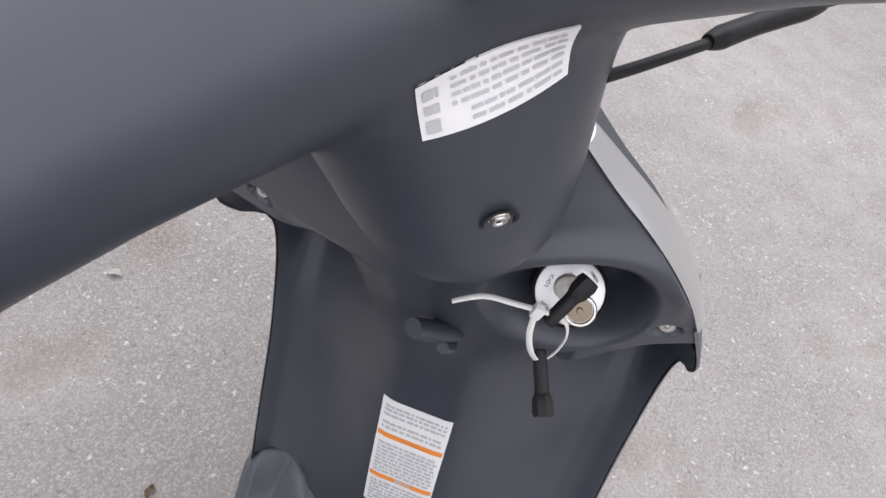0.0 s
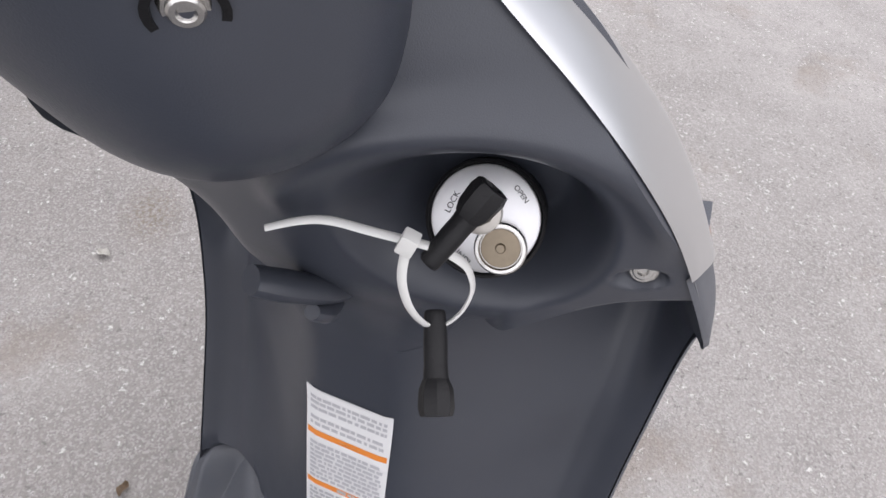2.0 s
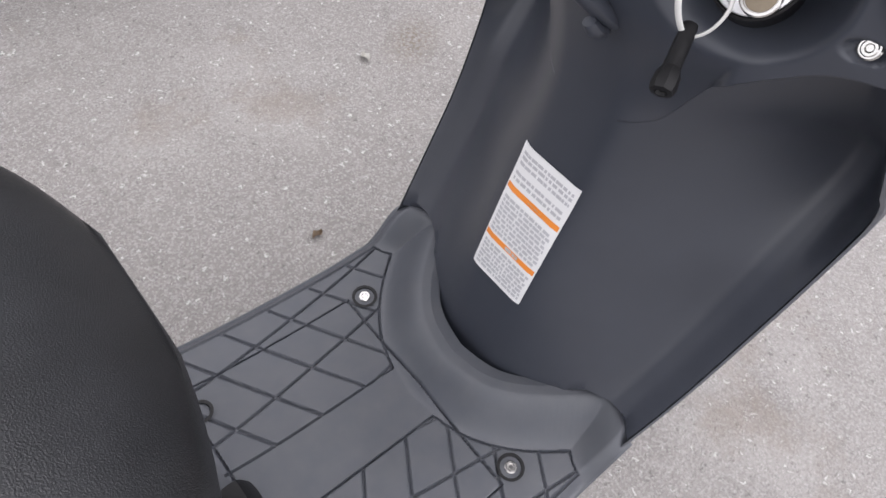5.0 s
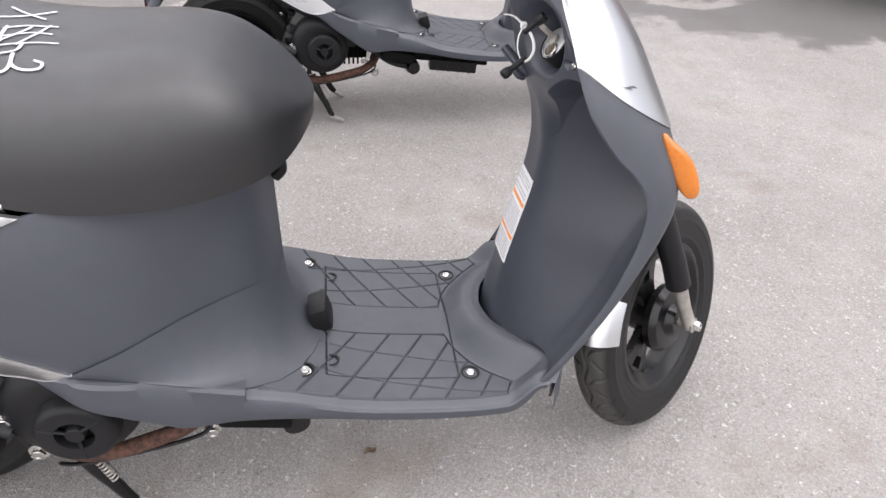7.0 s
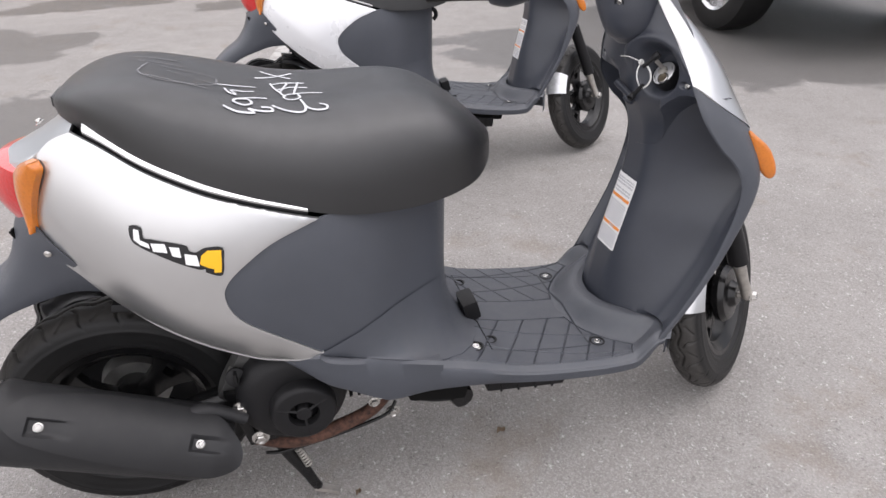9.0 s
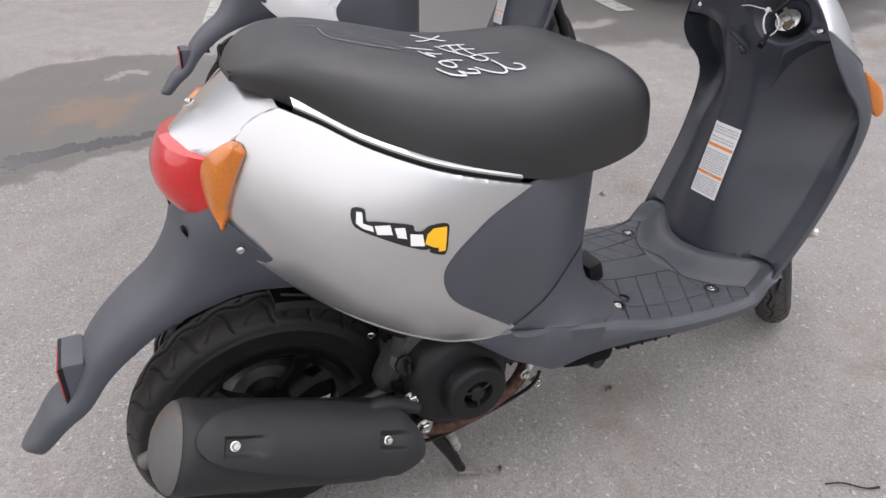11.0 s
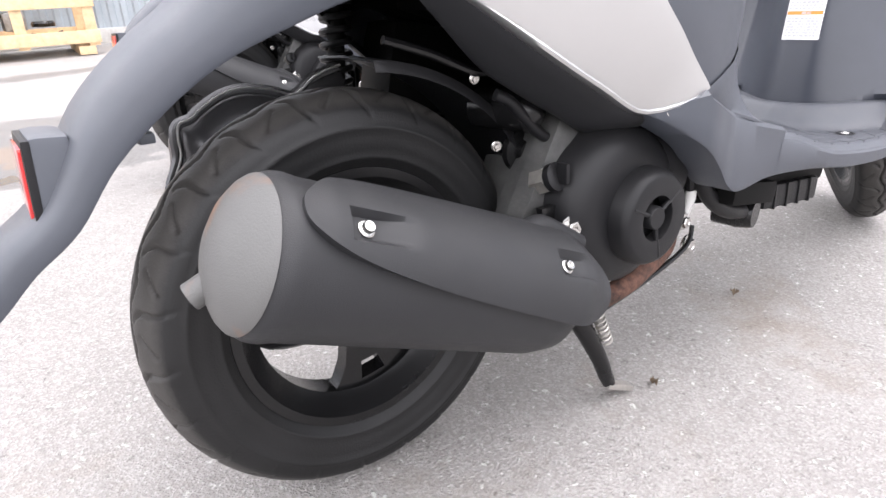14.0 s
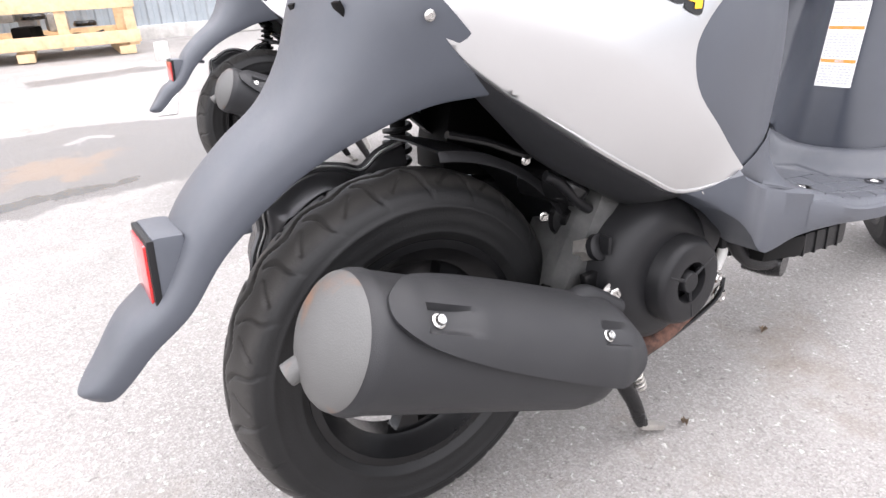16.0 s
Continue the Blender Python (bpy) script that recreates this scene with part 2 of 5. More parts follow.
def box_bm(size, at=(0, 0, 0), bevel=0.0, m=None, bm=None):
    own = bm is None
    b = bmesh.new()
    bmesh.ops.create_cube(b, size=1.0)
    bmesh.ops.scale(b, vec=size, verts=b.verts)
    if bevel:
        bmesh.ops.bevel(b, geom=b.edges[:], offset=bevel, segments=2, affect="EDGES", profile=0.7)
    bmesh.ops.transform(b, matrix=Matrix.Translation(at) @ (m or Matrix()), verts=b.verts)
    if own:
        return b
    me = bpy.data.meshes.new("tmp")
    b.to_mesh(me)
    b.free()
    bm.from_mesh(me)
    bpy.data.meshes.remove(me)
    return bm


def bolt_bm(at, axis, r=0.007, head=0.006, hexa=True):
    """A flanged hexagon bolt head with a dimple."""
    bm = bmesh.new()
    turned([(0, 0.0), (0, r * 1.45), (0.0012, r * 1.45), (0.002, r * 1.2), (0.002, r * 0.9)], 20, at, axis, bm)
    turned([(0.001, r), (head * 0.85, r), (head, r * 0.86), (head, r * 0.55), (head - 0.001, r * 0.4), (head - 0.001, 0.0)], 6 if hexa else 18, at, axis, bm)
    return tidy(bm, 1e-6)


def flat_fill(outline, step, direction=0.0):
    """A flat outline in (a, b) filled with a fine grid."""
    bm = bmesh.new()
    bm.faces.new([bm.verts.new((p[0], p[1], 0)) for p in outline])
    lo = [min(p[k] for p in outline) for k in (0, 1)]
    hi = [max(p[k] for p in outline) for k in (0, 1)]
    for k in (0, 1):
        for i in range(1, int((hi[k] - lo[k]) / step) + 1):
            co, no = [0, 0, 0], [0, 0, 0]
            co[k], no[k] = lo[k] + i * step, 1
            bmesh.ops.bisect_plane(bm, geom=bm.verts[:] + bm.edges[:] + bm.faces[:], plane_co=co, plane_no=no, dist=1e-6)
    return bm


def panel(outline, place, step=0.012, thick=0.006, rim=0.0):
    """A shaped panel: outline (a, b), laid in space by place(a, b, depth), with turned-in edges."""
    bm = flat_fill(outline, step)
    edge = [e for e in bm.edges if len(e.link_faces) == 1]
    ring = {v for e in edge for v in e.verts}
    made = bmesh.ops.extrude_edge_only(bm, edges=edge)
    moved = [v for v in made["geom"] if isinstance(v, bmesh.types.BMVert)]
    deep = set(moved)
    for v in bm.verts:
        a, b = v.co.x, v.co.y
        v.co = place(a, b, thick if v in deep else (rim if v in ring else 0.0))
    bmesh.ops.recalc_face_normals(bm, faces=bm.faces)
    return bm


def curve_at(xs, ys):
    """A smooth function through the given values."""
    xs, ys = list(xs), list(ys)

    def f(x):
        if x <= xs[0]:
            return ys[0]
        if x >= xs[-1]:
            return ys[-1]
        i = next(k for k in range(len(xs) - 1) if x <= xs[k + 1])
        h = xs[i + 1] - xs[i]
        d = lambda k: 0.0 if k in (0, len(xs) - 1) else (ys[k + 1] - ys[k - 1]) / (xs[k + 1] - xs[k - 1])
        m0 = d(i) if i > 0 else (ys[1] - ys[0]) / (xs[1] - xs[0])
        m1 = d(i + 1) if i + 1 < len(xs) - 1 else (ys[-1] - ys[-2]) / (xs[-1] - xs[-2])
        t = (x - xs[i]) / h
        return (2 * t ** 3 - 3 * t * t + 1) * ys[i] + (t ** 3 - 2 * t * t + t) * h * m0 + (3 * t * t - 2 * t ** 3) * ys[i + 1] + (t ** 3 - t * t) * h * m1

    return f


def step01(a, b, x):
    t = min(max((x - a) / (b - a), 0), 1)
    return t * t * (3 - 2 * t)

# ---- scooter: forms that several panels share (x ahead, y to its left, z up, rear axle over x = 0) ----
side_half = curve_at([-.062, -.05, -.035, -.02, 0, .05, .1, .15, .2, .26, .32, .36, .4, .45, .5, .53, .55], [.0, .035, .062, .086, .112, .148, .176, .193, .202, .204, .199, .190, .172, .137, .098, .062, .0])


hem_z = curve_at([-.0125, 0, .02, .05, .08, .13, .19, .256, .33], [.585, .546, .518, .488, .464, .428, .391, .3585, .345])


def side(x, z):
    """Half width of the rear body, which draws in towards its lower hem."""
    k = .28 if z > .5 else .15
    tuck = min(max(1 - (z - hem_z(x)) / .085, 0), 1.2) ** 1.6 * (1 - step01(.25, .322, x)) * step01(-.01, .03, x)
    return max(side_half(x), 0) * (1 - k * ((z - .5) / .2) ** 2) * (1 - .13 * tuck)


edge_x = curve_at([.24, .28, .33, .40, .45, .50, .54, .565, .585, .60, .615, .65, .69, .72, .745, .765, .785, .805], [.872, .896, .924, .957, .973, .984, .985, .976, .961, .944, .931, .907, .893, .886, .880, .877, .874, .870])
edge_y = curve_at([.24, .33, .44, .53, .56, .61, .65, .69, .72, .745, .765, .785, .805], [.168, .175, .177, .176, .174, .166, .156, .139, .123, .105, .086, .064, .045])


def left_k(z):
    """The front's left shoulder stands out a little further than its right."""
    return 1 + .075 * step01(.56, .64, z)


nose_x = curve_at([.24, .33, .44, .53, .6, .65, .69, .72, .745, .765, .785, .805], [.90, .95, 1.005, 1.04, 1.035, 1.018, .998, .978, .958, .941, .922, .90])
tunnel_x = curve_at([.22, .28, .37, .44, .5, .56, .62, .68], [.841, .847, .861, .877, .891, .896, .889, .880])
floor_z = curve_at([.30, .36, .47, .55, .63, .71, .8, .87], [.372, .345, .311, .290, .264, .250, .241, .243])
sill_z = curve_at([.258, .29, .33, .36, .39, .416, .484, .58, .714, .84, .87, .905], [.3565, .338, .310, .287, .262, .247, .250, .240, .218, .211, .226, .29])
lip_x = curve_at([0, .03, .05, .075, .1, .112, .118, .124, .145, .172], [.823, .829, .838, .859, .890, .907, .916, .919, .916, .898])


def tyre_mesh():
    n, rows = 720, []
    wall = [(-.030, .128), (-.036, .134), (-.0385, .139), (-.0400, .1402), (-.0394, .142), (-.0415, .149), (-.0425, .158), (-.0427, .1662), (-.0438, .1680), (-.0425, .1698), (-.0413, .175), (-.0400, .180)]
    prof = list(wall)
    for k in range(33):
        y = -.0375 + .075 * k / 32
        prof.append((y, .2 - .0155 * (abs(y) / .0375) ** 2.4))
    prof += [(-y, r) for y, r in wall[::-1]]
    pitch = 2 * math.pi / 22
    for y, r in prof:
        row = []
        for i in range(n):
            a, d = 2 * math.pi * i / n, 0.0
            if r > .176:
                u = abs(y) / .0375
                shift = a + (0.5 * pitch if y > 0 else 0) + .55 * pitch * u + .12 * pitch * math.sin(5 * u)
                g = abs((shift / pitch) % 1 - .5) * pitch * .2
                if .14 < u < 1.1:
                    slim = 1 - .35 * step01(.55, .95, u)
                    d = max(d, .0042 * slim * (1 - step01(.0008 * slim, .0042 * slim, g)))
                g2 = abs(((a + (0.5 * pitch if y > 0 else 0) - .75 * pitch * u + .3 * pitch) / pitch) % 1 - .5) * pitch * .2
                if .40 < u < .85:
                    d = max(d, .0030 * (1 - step01(.0005, .0034, g2)))
                w = abs(y - .005 * math.sin(a * 22))
                d = max(d, .005 * (1 - step01(.0014, .0028, w)))
            rr = r - d
            row.append((rr * math.cos(a), y, rr * math.sin(a)))
        rows.append(row)
    bm = bmesh.new()
    quads(bm, rows, close_u=True)
    bmesh.ops.recalc_face_normals(bm, faces=bm.faces)
    return finish(bm, TREAD, 75)


def rim_mesh(front):
    bm = bmesh.new()
    w = .034
    turned([(-w, .122), (-w, .131), (-w + .004, .1325), (-w + .007, .127), (-.018, .118), (-.012, .108), (.012, .108), (.018, .118), (w - .007, .127), (w - .004, .1325),
            (w, .131), (w, .122), (.02, .110), (.015, .103), (-.015, .103), (-.02, .110)], 72, bm=bm, close=True)
    turned([(-.045, .0), (-.045, .026), (-.03, .034), (.03, .034), (.045, .026), (.045, .0)], 36, bm=bm)
    # three broad spokes, each with a slot near the rim
    radii, half = (.026, .045, .060, .078, .098, .1065, .111), (38, 25, 20.5, 20, 23, 26, 33)
    for k in range(3):
        web = bmesh.new()
        pts = [[(r * math.cos(2 * math.pi * k / 3 + radians(h * f)), -.012 + .003 * abs(f), r * math.sin(2 * math.pi * k / 3 + radians(h * f))) for f in (-1, -.8, -.36, .36, .8, 1)] for r, h in zip(radii, half)]
        vs = [[web.verts.new(p) for p in row] for row in pts]
        for i in range(len(vs) - 1):
            for j in range(5):
                if (i, j) != (3, 2):
                    web.faces.new((vs[i][j], vs[i][j + 1], vs[i + 1][j + 1], vs[i + 1][j]))
        ex = bmesh.ops.extrude_face_region(web, geom=web.faces[:])
        for v in ex["geom"]:
            if isinstance(v, bmesh.types.BMVert):
                v.co.y = -v.co.y
        bmesh.ops.recalc_face_normals(web, faces=web.faces)
        me = bpy.data.meshes.new("web")
        web.to_mesh(me)
        web.free()
        bm.from_mesh(me)
        bpy.data.meshes.remove(me)
    return tidy(bm)


CACHE = {}


def cached(key, make):
    if key not in CACHE:
        CACHE[key] = make()
    return CACHE[key]


def wheel(name, parent, at, turn=0.0, front=False):
    ty = part("tyre", cached("tyre", tyre_mesh), RUBBER, None)
    rim = part("rim", cached("rim", lambda: finish(rim_mesh(front), SATIN)), SATIN, ty, "black cast rim with three broad slotted spokes")
    ty.name = name
    ty.parent = parent
    ty.matrix_basis = Matrix.Translation(at) @ Matrix.Rotation(turn, 4, "Y")
    tagged(ty, "black tyre with angled tread grooves")
    return ty


# ---- seat ----
seat_w = curve_at([.030, .042, .07, .11, .17, .25, .33, .40, .46, .50, .53, .555, .575, .59, .60, .608, .613], [.028, .060, .099, .131, .159, .178, .181, .177, .168, .159, .150, .136, .117, .096, .076, .050, .026])
seat_t = curve_at([.028, .045, .07, .10, .14, .2, .25, .3, .36, .42, .47, .515, .545, .57, .59, .602, .613], [.722, .736, .747, .753, .752, .740, .727, .715, .709, .709, .709, .699, .683, .666, .650, .638, .626])
seat_b = curve_at([.028, .07, .1, .14, .185, .23, .28, .335, .38, .44, .49, .535, .58, .612], [.712, .701, .686, .6665, .646, .628, .610, .592, .582, .577, .578, .584, .594, .616])


def seat_point(x, s):
    """A point of the seat's skin; s from -1 (bottom edge on one side) over the top to 1."""
    w, t, b = seat_w(x), seat_t(x), seat_b(x)
    a = (1 - abs(s)) * math.pi / 2
    e = 2 / 4.6
    up = max(math.sin(a), 0) ** e
    y = w * max(math.cos(a), 0) ** e * (1 + .03 * math.sin(2 * a)) * (1 - .20 * up ** 1.5 * step01(.05, .2, x) * (1 - .5 * step01(.45, .55, x)))
    z = b + (t - b) * up
    z -= .005 * (1 - step01(0, .55, y / w)) * step01(.12, .2, x) * (1 - step01(.4, .47, x))
    return Vector((x, math.copysign(y, s), z))


def seat_mesh():
    xs = [.028 + .584 * (0.5 - 0.5 * math.cos(math.pi * k / 60)) for k in range(61)]
    rows = [[seat_point(x, -1 + 2 * j / 60) for j in range(61)] for x in xs]
    bm = bmesh.new()
    quads(bm, rows)
    under = [[Vector((r[0].x, y, r[0].z + .012)) for y in np.linspace(r[0].y * .93, -r[0].y * .93, 5)] for r in rows]
    quads(bm, under)
    quads(bm, [[r[0] for r in rows], [u[0] for u in under]]), quads(bm, [[r[-1] for r in rows], [u[-1] for u in under]])
    bm.faces.new([bm.verts.new(p) for p in rows[0]]), bm.faces.new([bm.verts.new(p) for p in rows[-1]])
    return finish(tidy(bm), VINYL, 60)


def seat_hit(px, py):
    """The height of the seat's top at x, y."""
    lo, hi = 0.0, 1.0
    for _ in range(30):
        mid = (lo + hi) / 2
        if abs(seat_point(px, mid - 1 + 1e-6).y) > abs(py):
            lo = mid
        else:
            hi = mid
    return seat_point(px, lo - 1 + 1e-6).z


def seat_stroke(pts, width, bm, lift=.0014):
    """A pen stroke over the seat's top, through points (x, y)."""
    line = smooth_line([(p[0], p[1], 0) for p in pts], 5)
    rows = []
    for i, p in enumerate(line):
        d = line[min(i + 1, len(line) - 1)] - line[max(i - 1, 0)]
        s = Vector((-d.y, d.x, 0)).normalized() * width / 2
        rows.append([Vector((q.x, q.y, seat_hit(q.x, q.y) + h)) for q, h in ((p - s, lift), (p, lift * 1.5), (p + s, lift))])
    quads(bm, rows)


# the marker signs on the seat as pen strokes in x, y
SEAT_SIGNS = (
    ("marker_digit", [[(.232, -.050), (.255, -.041), (.278, -.029)]]),
    ("marker_digit", [[(.276, -.058), (.263, -.068), (.249, -.071), (.254, -.086), (.246, -.082), (.241, -.067)]]),
    ("marker_digit", [[(.291, -.083), (.275, -.088), (.254, -.100), (.252, -.108), (.263, -.112), (.272, -.105), (.268, -.096), (.257, -.099)]]),
    ("marker_digit", [[(.283, -.111), (.294, -.110), (.296, -.117), (.280, -.120), (.268, -.119), (.274, -.125), (.254, -.127), (.239, -.119)]]),
    ("marker_sign", [[(.278, .023), (.304, .038), (.331, .060)], [(.287, .058), (.305, .046), (.328, .034)]]),
    ("marker_sign", [[(.297, -.003), (.316, .012), (.346, .014)], [(.303, -.033), (.325, -.010), (.348, -.011)], [(.299, .005), (.303, -.022), (.310, -.049)], [(.321, .010), (.312, -.030), (.310, -.049), (.316, -.070)], [(.337, .017), (.331, -.020), (.327, -.056)]]),
    ("marker_digit", [[(.365, -.046), (.343, -.044), (.319, -.057), (.313, -.073), (.322, -.082), (.334, -.070), (.331, -.048)]]),
    ("marker_digit", [[(.357, -.094), (.365, -.099), (.364, -.108), (.350, -.110), (.339, -.102), (.334, -.080), (.338, -.106), (.331, -.116), (.312, -.113), (.297, -.104)]]),
)


# ---- body panels ----
def on_side(sgn, out=0.0):
    return lambda a, b, d: Vector((a, sgn * (side(a, b) + out - d), b))


SILVER_EDGE = [(-.0125, .585), (-.011, .570), (0, .546), (.02, .518), (.05, .488), (.08, .464), (.13, .428), (.19, .391), (.256, .3595), (.3207, .3744), (.262, .424), (.219, .463), (.206, .497),
               (.215, .522), (.247, .549), (.28, .568), (.334, .586), (.23, .620), (.184, .638), (.135, .661), (.095, .685), (.06, .702), (.036, .692), (.018, .677), (.013, .667), (.007, .645), (-.001, .622), (-.008, .602)]


def silver_outline():
    """The side cover's outline, rounded but for its two front points and the rear."""
    a = smooth_line([(x, z, 0) for x, z in SILVER_EDGE[:10]], 4)
    b = smooth_line([(x, z, 0) for x, z in SILVER_EDGE[9:17]], 4)
    c = smooth_line([(x, z, 0) for x, z in SILVER_EDGE[16:22]], 4)
    d = smooth_line([(x, z, 0) for x, z in SILVER_EDGE[21:] + SILVER_EDGE[:1]], 4)
    out = []
    for p in a + b + c + d:
        if not out or (p - out[-1]).length > 1e-4:
            out.append(p)
    if (out[0] - out[-1]).length < 1e-4:
        out.pop()
    return [(p.x, p.y) for p in out]


tail_z = curve_at([-.057, -.03, -.005, .02, .04, .06, .10], [.641, .653, .664, .679, .692, .702, .706])


def tail_cap():
    rows = []
    for x in (-.057, -.053, -.048, -.042, -.034, -.024, -.012, .0, .015, .03, .045, .06):
        z = tail_z(x)
        w = side(x, z) * .985
        row = [Vector((x, w * u, z + .010 * (1 - abs(u) ** 2))) for u in np.linspace(-1, 1, 25)]
        fall = [d * (1 - .97 * step01(-.022, .008, x)) for d in (.020, .013, .006)]
        down = lambda q: [Vector((x, q * side(x, z - d) * (1 + d), z - d)) for d in (fall if q < 0 else fall[::-1])]
        rows.append(down(-1) + row + down(1))
    front = [Vector((p.x - .002, p.y * .98, p.z - .009)) for p in rows[0]]
    return sheet([front] + rows, .004, (.2, 0, -1))


def centre_panel():
    """The grey cover below the seat: wraps round the front, open to the rear."""
    xs = [.19, .205, .22, .25, .28, .31, .34, .37, .40, .43, .455, .48, .5, .515, .53, .54, .546, .55]
    ring = [(x, -1) for x in xs] + [(x, 1) for x in xs[-2::-1]]
    rows = []
    foot = curve_at([.19, .25, .31, .34, .38, .42], [.455, .412, .368, .360, .350, .345])
    brow = curve_at([.19, .30, .36, .42, .47, .55], [.560, .580, .590, .598, .608, .612])
    for t in np.linspace(0, 1, 16):
        row = []
        for x, s in ring:
            z = foot(x) + (brow(x) - foot(x)) * t
            row.append(Vector((x + .012 * (z - .4) * step01(.4, .5, x), s * max(side(x, z) - .003, 0), z)))
        rows.append(row)
    return sheet(rows, .004, lambda p, i, j: Vector((-.5 if p.x > .5 else 0, -math.copysign(1, p.y) if abs(p.y) > .02 else 0, 0)))


seam_z = curve_at([.315, .345, .37, .41, .45, .5, .55], [.373, .384, .391, .402, .407, .405, .388])


def skirt_rings():
    """From the seam on the centre panel down and out to the floor."""
    top, low = [], []
    xs = [.315, .345, .375, .405, .435, .46, .485, .505, .525, .54, .55]
    foot = [(.30, .180, .372), (.345, .176, .356), (.385, .174, .340), (.425, .173, .328), (.465, .170, .315), (.505, .162, .302), (.54, .145, .293), (.566, .118, .287), (.583, .082, .280), (.593, .042, .276), (.596, 0, .274)]
    for x, f in zip(xs, foot):
        z = seam_z(x)
        top.append(Vector((x, -(side(x, z) - .001), z)))
        low.append(Vector((f[0], -f[1], f[2] + .001)))
    mir = lambda r: r + [Vector((p.x, -p.y, p.z)) for p in r[-2::-1]]
    top, low = mir(top), mir(low)
    rows = []
    for t in np.linspace(0, 1, 9):
        row = []
        for a, b in zip(top, low):
            h = t + .0 * t
            flare = t ** 2.1
            row.append(Vector((a.x + (b.x - a.x) * flare, a.y + (b.y - a.y) * flare, a.z + (b.z - a.z) * (1 - (1 - h) ** 1.5))))
        rows.append(row)
    return rows


LIP = [(float(y), lip_x(y)) for y in np.linspace(0, .172, 56)]


def groove_depth(x, y, gap):
    """How deep the foot board's lines are cut at x, y (arrays)."""
    a = np.abs(y)
    q = (a - .094 - .17 * (x - .80)) / .055
    best = np.abs(q - np.round(q)) * .055
    q = (x + .64 * a - .0195) / .0495
    best = np.minimum(best, np.abs(q - np.round(q)) * .0495 * .84)
    best = np.minimum(best, np.minimum(np.abs(a - .031), np.abs(a - .1600)))
    best = np.minimum(best, np.abs(gap - .0515))
    best = np.where((a > .030) & (a < .161) & (x > .50) & (x < .90) & (gap > .0508), best, 9.0)
    d = .0030 * (1 - smooth01(.0005, .0017, best))
    inside = np.maximum(np.abs(x - .692) - .093, a - .122)
    out = np.hypot(np.maximum(np.abs(x - .692) - .093, 0), np.maximum(a - .122, 0))
    return np.maximum(d, .004 * (1 - smooth01(.0003, .0012, np.abs(np.where(inside < 0, inside, out)))))


def smooth01(a, b, x):
    t = np.clip((x - a) / (b - a), 0, 1)
    return t * t * (3 - 2 * t)


def foot_board():
    ny, nx, rows = 344, 380, []
    lips = np.array(LIP)
    for j in range(ny + 1):
        y = -.172 + .344 * j / ny
        a = abs(y)
        x = np.linspace(.44, lip_x(a), nx + 1)
        gap = np.min(np.hypot(x[:, None] - lips[None, :, 1], a - lips[None, :, 0]), axis=1)
        gap = np.where(x > .75, gap, .07)
        z = np.array([floor_z(v) for v in x]) + .035 * (1 - smooth01(.008, .052, gap)) - .010 * step01(.158, .172, a)
        z = z - groove_depth(x, np.full_like(x, y), gap)
        rows.append([Vector((float(u), y, float(w))) for u, w in zip(x, z)])
    bm = bmesh.new()
    quads(bm, rows)
    for row, s in ((rows[0], -1), (rows[-1], 1)):
        down = []
        for t, dy in ((0, 0), (.12, .0025), (.5, .0015), (.92, -.0005), (1, -.003), (1, -.05)):
            line = []
            for p in [q for q in row if q.x > .495][::6] + [row[-1]]:
                zb = min(sill_z(p.x), p.z - .012)
                line.append(Vector((p.x, p.y + s * dy, p.z + (zb - p.z) * t)))
            down.append(line)
        quads(bm, down)
    front = [[r[-1] for r in rows[::5]], [r[-1] + Vector((.012, 0, -.002)) for r in rows[::5]], [r[-1] + Vector((.014, 0, -.06)) for r in rows[::5]]]
    quads(bm, front)
    bmesh.ops.recalc_face_normals(bm, faces=bm.faces)
    return finish(bm, GREY, 42)


sill_y = curve_at([.259, .29, .3207, .36, .40, .5], [.163, .180, .1925, .186, .1755, .174])


def sill_panel(sgn):
    """Side of the foot board behind, tapering up to the side cover's point."""
    rows = []
    for x in np.linspace(.259, .500, 40):
        top = .3590 + (x - .26) * .262 if x < .3207 else min(floor_z(x) + .004, .3749)
        low = min(sill_z(x), top - .003)
        y = sill_y(x)
        rows.append([Vector((x, sgn * (y + dy), top + (low - top) * t)) for t, dy in ((.03, -.026), (0, -.004), (.08, .0005), (.5, -.0005), (.92, -.0025), (1, -.005), (1, -.05))])
    return sheet(rows, .003, (0, -sgn * .9, .1))


def slope01(t):
    t = min(max(t, 0), 1)
    return .55 * t * t * (3 - 2 * t) + .45 * t ** 1.5


def shield_x(y, z):
    """The rider's side of the leg shield."""
    hw = edge_y(z)
    a = min(abs(y) / hw, 1)
    c, e = tunnel_x(z), edge_x(z) - .002
    well = e + .004 + .042 * step01(.45, .6, z)
    x = c + (well - c) * slope01((a - .12) / .66) + (e - well) * step01(.86, 1, a)
    return max(x, lip_x(abs(y)) + .003 - max(0, z - .272) * 2.2)


def leg_shield():
    rows = []
    for z in np.linspace(.232, .668, 40):
        hw = edge_y(z) - .003
        rows.append([Vector((shield_x(hw * u, z), hw * u * (left_k(z) if u > 0 else 1), z)) for u in np.linspace(-1, 1, 101)])
    return sheet(rows, .003, (1, 0, 0))


